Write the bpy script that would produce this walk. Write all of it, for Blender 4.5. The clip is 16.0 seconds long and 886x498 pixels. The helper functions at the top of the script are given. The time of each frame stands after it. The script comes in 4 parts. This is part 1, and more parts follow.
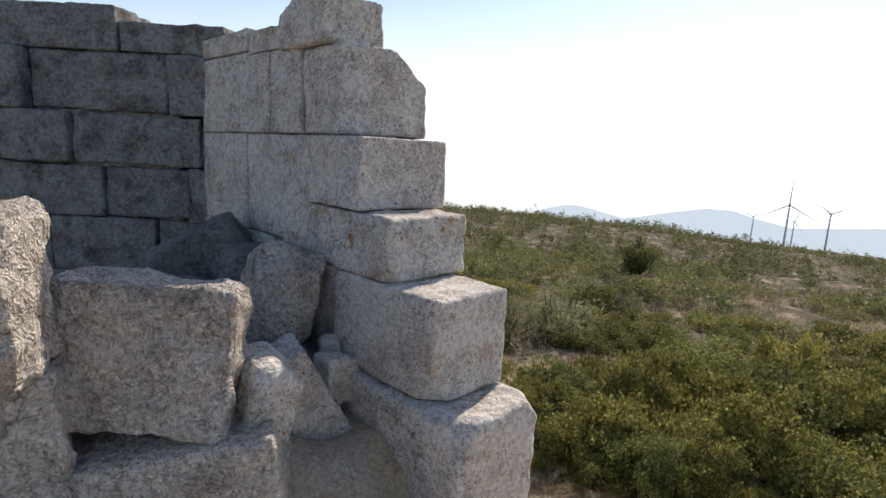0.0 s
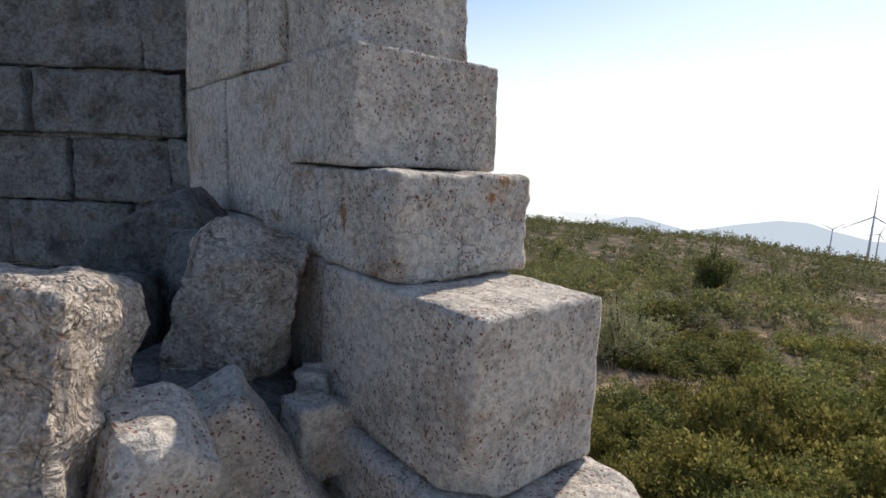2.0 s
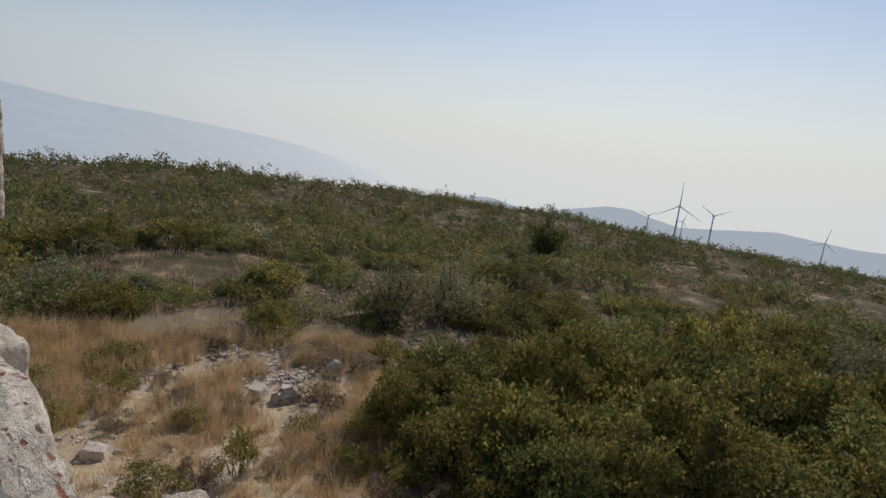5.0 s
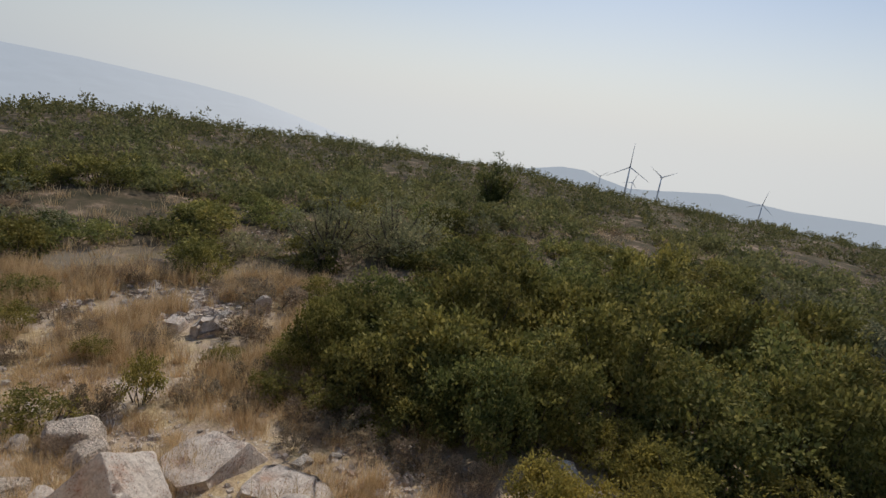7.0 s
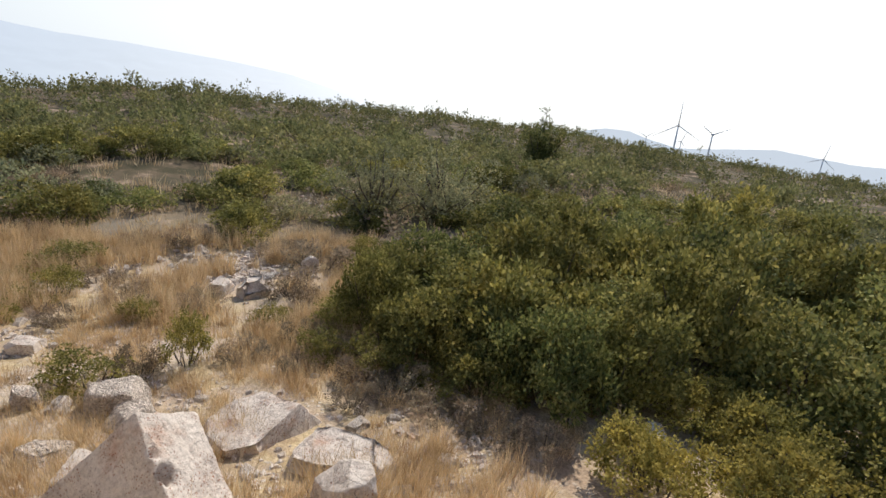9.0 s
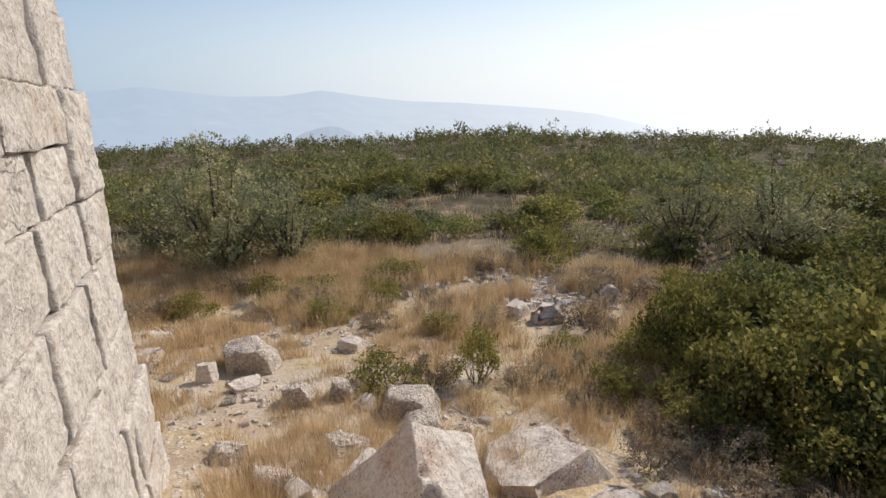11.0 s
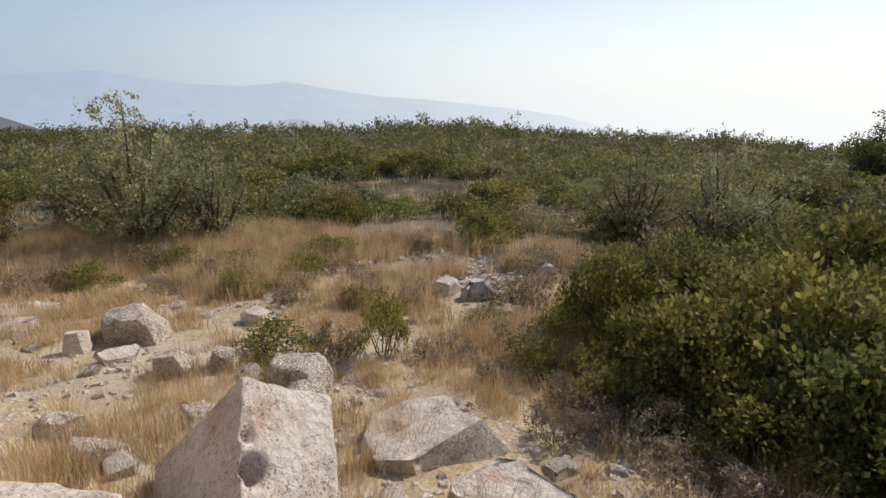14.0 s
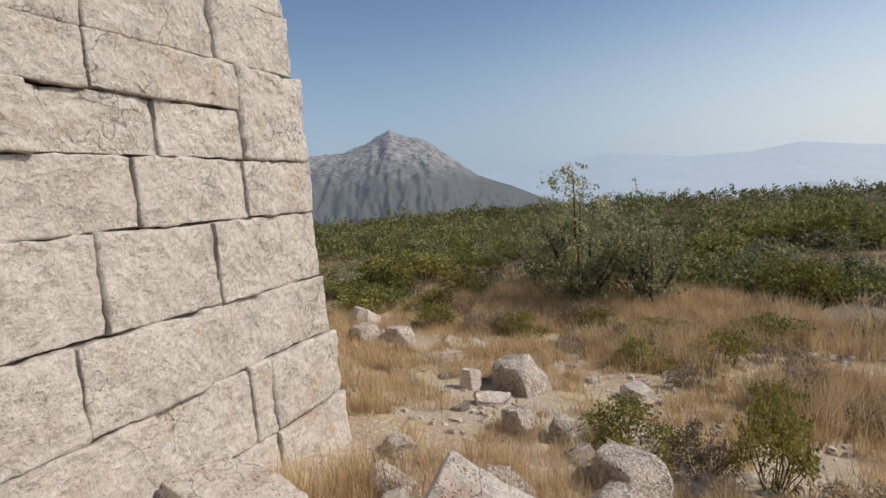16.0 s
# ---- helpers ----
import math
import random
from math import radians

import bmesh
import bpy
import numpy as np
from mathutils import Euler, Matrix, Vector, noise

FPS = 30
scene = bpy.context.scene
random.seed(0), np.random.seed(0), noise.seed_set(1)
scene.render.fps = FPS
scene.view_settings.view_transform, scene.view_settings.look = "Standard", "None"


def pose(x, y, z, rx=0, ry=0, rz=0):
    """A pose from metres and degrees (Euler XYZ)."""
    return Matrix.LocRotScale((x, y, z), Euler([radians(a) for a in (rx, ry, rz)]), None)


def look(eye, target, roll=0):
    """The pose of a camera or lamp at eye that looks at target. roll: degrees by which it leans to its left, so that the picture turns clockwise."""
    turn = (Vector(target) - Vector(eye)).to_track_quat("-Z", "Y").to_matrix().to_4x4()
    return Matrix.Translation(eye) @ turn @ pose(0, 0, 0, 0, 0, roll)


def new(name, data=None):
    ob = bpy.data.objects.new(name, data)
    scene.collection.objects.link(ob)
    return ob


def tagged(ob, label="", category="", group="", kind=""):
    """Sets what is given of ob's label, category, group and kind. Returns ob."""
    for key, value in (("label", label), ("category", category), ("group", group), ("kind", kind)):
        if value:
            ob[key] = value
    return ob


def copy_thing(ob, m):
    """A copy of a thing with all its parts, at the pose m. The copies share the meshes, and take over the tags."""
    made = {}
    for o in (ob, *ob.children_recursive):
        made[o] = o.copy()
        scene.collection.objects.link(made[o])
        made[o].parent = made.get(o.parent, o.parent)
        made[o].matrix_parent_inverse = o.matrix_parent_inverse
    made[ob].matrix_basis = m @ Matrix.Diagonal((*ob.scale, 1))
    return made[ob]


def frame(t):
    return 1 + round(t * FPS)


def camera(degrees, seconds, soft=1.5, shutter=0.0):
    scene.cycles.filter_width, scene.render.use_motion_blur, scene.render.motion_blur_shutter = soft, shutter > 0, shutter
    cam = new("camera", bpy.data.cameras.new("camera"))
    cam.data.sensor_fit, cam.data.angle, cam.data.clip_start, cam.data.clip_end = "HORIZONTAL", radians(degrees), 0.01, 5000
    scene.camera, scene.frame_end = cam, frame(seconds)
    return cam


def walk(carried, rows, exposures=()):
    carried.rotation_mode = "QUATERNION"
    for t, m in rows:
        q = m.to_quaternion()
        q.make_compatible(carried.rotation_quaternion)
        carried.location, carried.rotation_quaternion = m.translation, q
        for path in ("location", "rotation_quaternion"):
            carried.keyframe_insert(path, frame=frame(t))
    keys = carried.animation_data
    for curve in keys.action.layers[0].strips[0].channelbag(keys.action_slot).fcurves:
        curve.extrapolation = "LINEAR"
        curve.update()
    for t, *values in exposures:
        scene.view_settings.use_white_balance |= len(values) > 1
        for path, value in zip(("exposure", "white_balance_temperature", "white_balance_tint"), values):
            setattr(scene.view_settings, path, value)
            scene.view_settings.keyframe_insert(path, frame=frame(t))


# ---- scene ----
cam = camera(79.3, 16.0)
ROWS = [
    (0.0, 0.064, -0.028, 1.513, 0.51, -10.01, -2.95),
    (0.5, 0.114, 0.323, 1.370, -2.13, -10.29, -4.02),
    (1.0, 0.179, 0.665, 1.280, -2.34, -10.50, -3.98),
    (1.5, 0.070, 0.983, 1.276, 0.08, -10.20, -3.34),
    (2.0, 0.096, 1.205, 1.181, 6.42, -9.04, -2.42),
    (2.5, 0.349, 1.502, 0.998, 10.54, -8.04, -1.73),
    (3.0, 0.511, 1.782, 0.827, 8.79, -7.99, -2.39),
    (3.5, 0.617, 2.051, 0.739, 4.19, -9.18, -3.83),
    (4.0, 0.711, 2.203, 0.681, 1.97, -9.14, -4.83),
    (4.5, 0.803, 2.248, 0.597, -3.98, -9.95, -5.49),
    (7.0, 1.365, 2.504, -0.043, -12.96, -14.39, -7.78),
    (7.5, 1.467, 2.519, -0.196, -13.75, -17.16, -7.27),
    (8.0, 1.490, 2.555, -0.288, -14.01, -17.35, -6.84),
    (8.5, 1.474, 2.674, -0.241, -14.30, -17.39, -6.93),
    (9.0, 1.355, 3.050, -0.482, -9.07, -18.11, -4.83),
    (9.5, 1.255, 3.185, -0.483, 2.30, -18.59, -0.58),
    (10.0, 1.329, 3.308, -0.569, 13.98, -16.94, 2.60),
    (12.5, 1.336, 3.937, -1.173, 23.86, -14.40, 1.74),
    (13.0, 1.662, 3.890, -1.217, 23.36, -14.44, 1.72),
    (13.5, 1.706, 3.930, -1.251, 18.22, -15.18, 0.00),
    (14.0, 1.685, 4.200, -1.330, 18.56, -15.28, -0.17),
    (14.5, 1.846, 4.492, -1.514, 25.72, -14.69, 0.97),
    (15.0, 1.967, 4.775, -1.551, 41.65, -11.80, 2.60),
    (15.5, 1.941, 5.016, -1.512, 60.22, -8.75, 4.69),
    (16.0, 1.998, 5.244, -1.524, 67.66, -5.96, 4.63),
]
EXPOSURES = [(0.0, 0.15), (1.0, 0.0), (3.0, 0.05), (3.5, -0.1), (4.0, -0.5), (4.7, -0.7), (6.8, -0.8), (7.3, -0.5), (8.0, -0.05), (9.5, 0.05), (10.2, 0.0), (12.5, -0.2), (13.5, -0.22), (14.5, -0.18), (15.5, -0.22), (16.0, -0.36)]
walk(cam, [(t, pose(x, y, z, 90 + pitch, roll, yaw)) for t, x, y, z, yaw, pitch, roll in ROWS], EXPOSURES)

# ---- light ----
SUN_AZ, SUN_EL = radians(30.0), radians(42.0)   # clockwise from +y, and above the horizon
world = bpy.data.worlds.new("world")
scene.world = world
world.use_nodes = True
wn = world.node_tree
wn.nodes.clear()
sky = wn.nodes.new("ShaderNodeTexSky")
sky.sky_type = "NISHITA"
sky.sun_disc = False
sky.sun_elevation, sky.sun_rotation = SUN_EL, SUN_AZ
sky.altitude, sky.air_density, sky.dust_density, sky.ozone_density = 300, 1.0, 0.8, 2.0
SUN_FROM = Vector((math.sin(SUN_AZ) * math.cos(SUN_EL), math.cos(SUN_AZ) * math.cos(SUN_EL), math.sin(SUN_EL)))


def wnode(kind, **values):
    node = wn.nodes.new(kind)
    for key, value in values.items():
        node.inputs[key.replace("_", " ")].default_value = value
    return node


# thick summer haze low over the sea, whiter towards the sun
way = wnode("ShaderNodeTexCoord").outputs["Generated"]
split = wnode("ShaderNodeSeparateXYZ")
wn.links.new(way, split.inputs[0])
low = wnode("ShaderNodeMapRange", From_Min=0.34, From_Max=-0.02)
low.interpolation_type = "SMOOTHSTEP"
wn.links.new(split.outputs["Z"], low.inputs["Value"])
toward = wnode("ShaderNodeVectorMath")
toward.operation = "DOT_PRODUCT"
wn.links.new(way, toward.inputs[0])
toward.inputs[1].default_value = SUN_FROM
glare = wnode("ShaderNodeMapRange", From_Min=-0.1, From_Max=0.86)
glare.interpolation_type = "SMOOTHSTEP"
wn.links.new(toward.outputs["Value"], glare.inputs["Value"])
haze = wn.nodes.new("ShaderNodeMix")
haze.data_type = "RGBA"
haze.inputs[6].default_value = (3.1, 4.0, 5.1, 1)
haze.inputs[7].default_value = (8.3, 8.35, 8.2, 1)
wn.links.new(glare.outputs[0], haze.inputs[0])
air = wn.nodes.new("ShaderNodeMix")
air.data_type = "RGBA"
wn.links.new(low.outputs[0], air.inputs[0])
wn.links.new(sky.outputs[0], air.inputs[6])
wn.links.new(haze.outputs[2], air.inputs[7])
bg = wnode("ShaderNodeBackground", Strength=0.14)
wout = wn.nodes.new("ShaderNodeOutputWorld")
wn.links.new(air.outputs[2], bg.inputs["Color"])
wn.links.new(bg.outputs[0], wout.inputs["Surface"])
sun_data = bpy.data.lights.new("sun", "SUN")
sun_data.energy, sun_data.angle, sun_data.color = 4.3, radians(0.8), (1.0, 0.92, 0.80)
sun = new("sun", sun_data)
sun.matrix_world = look(SUN_FROM * 50, (0, 0, 0))


# ---- materials ----
class Nodes:
    """Short hand for building one node material."""

    def __init__(self, name):
        self.mat = bpy.data.materials.new(name)
        self.mat.use_nodes = True
        self.t = self.mat.node_tree
        self.bsdf = self.t.nodes["Principled BSDF"]
        self.out = self.t.nodes["Material Output"]

    def add(self, kind, **values):
        node = self.t.nodes.new(kind)
        for key, value in values.items():
            node.inputs[key.replace("_", " ")].default_value = value
        return node

    def link(self, a, b):
        self.t.links.new(a, b)

    def coords(self, kind="Object", offset=True):
        co = self.add("ShaderNodeTexCoord").outputs[kind]
        if not offset:
            return co
        info = self.add("ShaderNodeObjectInfo")
        mul = self.add("ShaderNodeVectorMath")
        mul.operation = "MULTIPLY_ADD"
        self.link(info.outputs["Random"], mul.inputs[0])
        mul.inputs[1].default_value = (37.0, 53.0, 71.0)
        self.link(co, mul.inputs[2])
        return mul.outputs[0]

    def noise(self, co, scale, detail=4, rough=0.55):
        node = self.add("ShaderNodeTexNoise", Scale=scale, Detail=detail, Roughness=rough)
        self.link(co, node.inputs["Vector"])
        return node.outputs["Fac"]

    def ramp(self, fac, *stops):
        node = self.t.nodes.new("ShaderNodeValToRGB")
        el = node.color_ramp.elements
        while len(el) < len(stops):
            el.new(0.5)
        for e, (p, c) in zip(el, stops):
            e.position = p
            e.color = (*c, 1) if len(c) == 3 else c
        self.link(fac, node.inputs[0])
        return node.outputs[0]

    def mix(self, fac, a, b, mode="MIX"):
        node = self.t.nodes.new("ShaderNodeMix")
        node.data_type, node.blend_type = "RGBA", mode
        for value, socket in ((fac, node.inputs[0]), (a, node.inputs[6]), (b, node.inputs[7])):
            if isinstance(value, (int, float)):
                socket.default_value = value
            elif isinstance(value, tuple):
                socket.default_value = (*value, 1)
            else:
                self.link(value, socket)
        return node.outputs[2]

    def bump(self, height, strength, distance, before=None):
        node = self.add("ShaderNodeBump", Strength=strength, Distance=distance)
        self.link(height, node.inputs["Height"])
        if before is not None:
            self.link(before, node.inputs["Normal"])
        return node.outputs[0]

    def done(self, color, normal=None, rough=0.9, spec=0.25):
        if isinstance(color, tuple):
            self.bsdf.inputs["Base Color"].default_value = (*color, 1)
        else:
            self.link(color, self.bsdf.inputs["Base Color"])
        if normal is not None:
            self.link(normal, self.bsdf.inputs["Normal"])
        self.bsdf.inputs["Roughness"].default_value = rough
        self.bsdf.inputs["Specular IOR Level"].default_value = spec
        return self.mat


BW = ((0.0, (0, 0, 0)), (1.0, (1, 1, 1)))


def stone_material(name, pale, mid, dark, stain, lichen=0.5, pits=0.5, rough_amount=1.0, grain=1.0, nodules=0.0):
    """Weathered limestone: mottling, grey crust, rusty stains, small pits, lichen and cracks."""
    m = Nodes(name)
    co = m.coords()
    big, fine = m.noise(co, 2.2, 6, 0.6), m.noise(co, 34, 5, 0.65)
    color = m.ramp(big, (0.32, mid), (0.5, pale), (0.66, mid))
    crust = m.ramp(m.noise(co, 5.0, 8, 0.7), (0.5, (0, 0, 0)), (0.66, (1, 1, 1)))
    color = m.mix(crust, color, dark)
    rust = m.ramp(m.noise(co, 3.1, 7, 0.65), (0.56, (0, 0, 0)), (0.72, (0.8, 0.8, 0.8)))
    color = m.mix(rust, color, stain)
    # grain in the colour, also standing for shade in the fine relief
    color = m.mix(0.8 * grain, color, m.ramp(fine, (0.36, (0.5, 0.475, 0.45)), (0.56, (1.08, 1.08, 1.08))), "MULTIPLY")
    color = m.mix(0.5 * grain, color, m.ramp(m.noise(co, 110, 3, 0.6), (0.38, (0.6, 0.58, 0.56)), (0.56, (1.1, 1.1, 1.1))), "MULTIPLY")
    gate = m.ramp(m.noise(co, 5.0, 4), (0.41, (0, 0, 0)), (0.53, (1, 1, 1)))
    pit = None
    for scale, edge in ((27.0, 0.2), (55.0, 0.28)):
        spots = m.add("ShaderNodeTexVoronoi", Scale=scale, Randomness=1.0)
        wob = m.add("ShaderNodeVectorMath")
        wob.operation = "MULTIPLY_ADD"
        jit = m.add("ShaderNodeTexNoise", Scale=scale * 1.6, Detail=3.0)
        m.link(co, jit.inputs["Vector"])
        m.link(jit.outputs["Color"], wob.inputs[0])
        wob.inputs[1].default_value = (0.8 / scale, 0.8 / scale, 0.8 / scale)
        m.link(co, wob.inputs[2])
        m.link(wob.outputs[0], spots.inputs["Vector"])
        one = m.ramp(spots.outputs["Distance"], (edge - 0.07, (1, 1, 1)), (edge, (0, 0, 0)))
        some = m.ramp(spots.outputs["Color"], (0.16, (0, 0, 0)), (0.2, (1, 1, 1)))
        one = m.mix(1.0, one, some, "MULTIPLY")
        pit = one if pit is None else m.mix(1.0, pit, one, "LIGHTEN")
    pit = m.mix(1.0, pit, gate, "MULTIPLY")
    ink = m.ramp(m.noise(co, 14, 2), (0.38, (0.12, 0.07, 0.05)), (0.5, (0.27, 0.085, 0.035)))
    color = m.mix(m.mix(1.0, pit, (pits, pits, pits), "MULTIPLY"), color, ink)
    lich = m.ramp(m.noise(co, 6.3, 9, 0.75), (0.61, (0, 0, 0)), (0.66, (lichen, lichen, lichen)))
    color = m.mix(lich, color, m.ramp(m.noise(co, 4.0, 2), (0.45, (0.30, 0.26, 0.16)), (0.55, (0.42, 0.20, 0.05))))
    crack = m.add("ShaderNodeTexVoronoi", Scale=3.3)
    crack.feature = "DISTANCE_TO_EDGE"
    warp = m.add("ShaderNodeVectorMath")
    warp.operation = "MULTIPLY_ADD"
    tint = m.add("ShaderNodeTexNoise", Scale=4.0, Detail=5.0)
    m.link(co, tint.inputs["Vector"])
    m.link(tint.outputs["Color"], warp.inputs[0])
    warp.inputs[1].default_value = (0.5, 0.5, 0.5)
    m.link(co, warp.inputs[2])
    m.link(warp.outputs[0], crack.inputs["Vector"])
    line = m.ramp(crack.outputs["Distance"], (0.0, (0.25, 0.25, 0.25)), (0.018, (1, 1, 1)))
    veil = m.ramp(m.noise(co, 1.7, 2), (0.5, (1, 1, 1)), (0.6, (0, 0, 0)))
    line = m.mix(veil, line, (1.0, 1.0, 1.0))
    color = m.mix(0.75, color, line, "MULTIPLY")
    chip = m.add("ShaderNodeTexVoronoi", Scale=8.0, Randomness=1.0)
    m.link(warp.outputs[0], chip.inputs["Vector"])
    nrm = m.bump(chip.outputs["Distance"], 0.35 * rough_amount, 0.05)
    nrm = m.bump(m.noise(co, 13, 8, 0.7), 0.6 * rough_amount, 0.03, nrm)
    nrm = m.bump(fine, 0.6 * rough_amount, 0.014, nrm)
    nrm = m.bump(m.noise(co, 85, 4, 0.7), 0.5 * rough_amount, 0.006, nrm)
    if nodules:                             # cemented pebbles standing out of a rotten matrix
        lumps = m.add("ShaderNodeTexVoronoi", Scale=34.0, Randomness=1.0)
        m.link(warp.outputs[0], lumps.inputs["Vector"])
        dome = m.ramp(lumps.outputs["Distance"], (0.1, (1, 1, 1)), (0.6, (0, 0, 0)))
        color = m.mix(nodules, color, m.ramp(lumps.outputs["Distance"], (0.3, (1.15, 1.14, 1.13)), (0.62, (0.82, 0.79, 0.76))), "MULTIPLY")
        nrm = m.bump(dome, nodules, 0.03, nrm)
    low = m.ramp(pit, (0.0, (1, 1, 1)), (1.0, (0, 0, 0)))
    nrm = m.bump(low, 0.5, 0.008, nrm)
    nrm = m.bump(line, 0.5, 0.01, nrm)
    return m.done(color, nrm, 0.92, 0.2)


STONE = stone_material("grey_limestone", (0.82, 0.735, 0.645), (0.73, 0.65, 0.565), (0.52, 0.46, 0.40), (0.50, 0.33, 0.20), 0.9, 0.9, 1.5, 0.8)
# limestone with the shade inside the tower put into its colour
STONE_SHADED = stone_material("shade_darkened_limestone", (0.34, 0.325, 0.305), (0.235, 0.225, 0.21), (0.11, 0.106, 0.10), (0.17, 0.12, 0.09), 0.3, 0.35, 1.6)
STONE_PALE = stone_material("pale_limestone", (0.72, 0.65, 0.575), (0.66, 0.585, 0.51), (0.55, 0.49, 0.43), (0.60, 0.46, 0.34), 0.15, 0.3, 1.3, 0.5)
STONE_ROUGH = stone_material("rubble_limestone", (0.86, 0.76, 0.66), (0.78, 0.675, 0.58), (0.55, 0.475, 0.40), (0.42, 0.29, 0.20), 0.3, 0.5, 1.6, 1.0, 0.75)
STONE_WHITE = stone_material("white_limestone", (0.69, 0.61, 0.53), (0.60, 0.515, 0.44), (0.50, 0.42, 0.36), (0.48, 0.30, 0.21), 0.2, 0.8, 1.0, 0.5)


def leaf_material(name, a, b, c, varied=True):
    m = Nodes(name)
    geo = m.add("ShaderNodeNewGeometry")
    info = m.add("ShaderNodeObjectInfo")
    color = m.ramp(geo.outputs["Random Per Island"], (0.0, a), (0.55, b), (1.0, c))
    tone = m.ramp(m.noise(geo.outputs["Position"], 0.55, 4, 0.6), (0.36, (0.72, 0.78, 0.76)), (0.5, (1.02, 1.02, 1.0)), (0.62, (1.08, 1.02, 0.94)))
    color = m.mix(1.0 if varied else 0.0, color, tone, "MULTIPLY")
    sprig = m.ramp(m.noise(geo.outputs["Position"], 3.2, 3, 0.6), (0.36, (0.7, 0.75, 0.72)), (0.5, (1.02, 1.02, 1.02)), (0.64, (1.28, 1.25, 1.15)))
    color = m.mix(1.0 if varied else 0.0, color, sprig, "MULTIPLY")
    if not varied:                          # old and fresh tufts of straw
        tuft = m.ramp(m.noise(geo.outputs["Position"], 3.6, 4, 0.65), (0.36, (0.62, 0.52, 0.43)), (0.47, (1.0, 0.96, 0.92)), (0.6, (1.14, 1.12, 1.08)))
        color = m.mix(1.0, color, tuft, "MULTIPLY")
    hue = m.add("ShaderNodeHueSaturation")
    m.link(color, hue.inputs["Color"])
    shift = m.add("ShaderNodeMapRange", To_Min=0.68 if varied else 1.0, To_Max=1.32 if varied else 1.0)
    m.link(info.outputs["Random"], shift.inputs["Value"])
    m.link(shift.outputs[0], hue.inputs["Value"])
    color = hue.outputs[0]
    m.done(color, None, 0.7, 0.12)
    trans = m.add("ShaderNodeBsdfTranslucent")
    m.link(color, trans.inputs["Color"])
    both = m.add("ShaderNodeMixShader", Fac=0.34)
    m.link(m.bsdf.outputs[0], both.inputs[1])
    m.link(trans.outputs[0], both.inputs[2])
    m.link(both.outputs[0], m.out.inputs["Surface"])
    return m.mat


LEAF = leaf_material("lentisk_leaves", (0.13, 0.125, 0.038), (0.245, 0.222, 0.064), (0.42, 0.365, 0.135))
LEAF_GREEN = leaf_material("green_leaves", (0.115, 0.13, 0.045), (0.22, 0.222, 0.072), (0.38, 0.345, 0.135))
LEAF_YELLOW = leaf_material("yellow_green_leaves", (0.20, 0.175, 0.05), (0.31, 0.27, 0.075), (0.42, 0.36, 0.12))
LEAF_FAR = leaf_material("far_scrub_leaves", (0.14, 0.142, 0.064), (0.245, 0.238, 0.098), (0.37, 0.335, 0.155))
LEAF_OLIVE = leaf_material("olive_leaves", (0.22, 0.215, 0.12), (0.34, 0.325, 0.185), (0.45, 0.42, 0.25))
LEAF_DRY = leaf_material("dry_scrub", (0.22, 0.165, 0.12), (0.33, 0.255, 0.185), (0.45, 0.36, 0.26))
GRASS_DRY = leaf_material("dry_grass", (0.50, 0.37, 0.21), (0.63, 0.49, 0.30), (0.76, 0.63, 0.43), False)


def bark_material():
    m = Nodes("bark")
    co = m.coords()
    return m.done(m.ramp(m.noise(co, 30, 5), (0.3, (0.06, 0.045, 0.035)), (0.7, (0.17, 0.14, 0.11))), m.bump(m.noise(co, 40, 4), 0.6, 0.01))


BARK = bark_material()


def soil_material():
    """Pale stony soil with rusty earth and a litter of dry grass, fading to scrub colour far off."""
    m = Nodes("stony_soil")
    co = m.coords("Object", False)
    color = m.ramp(m.noise(co, 0.5, 8, 0.65), (0.36, (0.40, 0.28, 0.19)), (0.5, (0.50, 0.39, 0.29)), (0.64, (0.60, 0.51, 0.41)))
    litter = m.ramp(m.noise(co, 1.3, 9, 0.7), (0.45, (0, 0, 0)), (0.6, (1, 1, 1)))
    color = m.mix(litter, color, m.ramp(m.noise(co, 7, 5, 0.7), (0.4, (0.42, 0.31, 0.17)), (0.58, (0.62, 0.50, 0.31))))
    peb = m.add("ShaderNodeTexVoronoi", Scale=16.0)
    m.link(co, peb.inputs["Vector"])
    stones = m.ramp(peb.outputs["Distance"], (0.2, (1, 1, 1)), (0.42, (0, 0, 0)))
    gate = m.ramp(m.noise(co, 2.1, 4), (0.48, (0, 0, 0)), (0.6, (1, 1, 1)))
    stones = m.mix(1.0, stones, gate, "MULTIPLY")
    color = m.mix(stones, color, (0.62, 0.55, 0.47))
    color = m.mix(0.6, color, m.ramp(m.noise(co, 45, 5, 0.7), (0.38, (0.42, 0.4, 0.38)), (0.56, (1.08, 1.08, 1.08))), "MULTIPLY")
    reach = m.add("ShaderNodeVectorMath")
    reach.operation = "LENGTH"
    m.link(co, reach.inputs[0])
    wild = m.add("ShaderNodeMapRange", From_Min=12.5, From_Max=17.0)
    m.link(reach.outputs["Value"], wild.inputs["Value"])
    leafy = m.ramp(m.noise(co, 0.8, 6, 0.7), (0.44, (0.085, 0.075, 0.045)), (0.56, (0.16, 0.122, 0.08)), (0.66, (0.42, 0.31, 0.22)))
    color = m.mix(wild.outputs[0], color, leafy)
    nrm = m.bump(stones, 0.6, 0.02, m.bump(m.noise(co, 18, 8, 0.7), 0.6, 0.03))
    return m.done(color, nrm, 0.95, 0.1)


SOIL = soil_material()


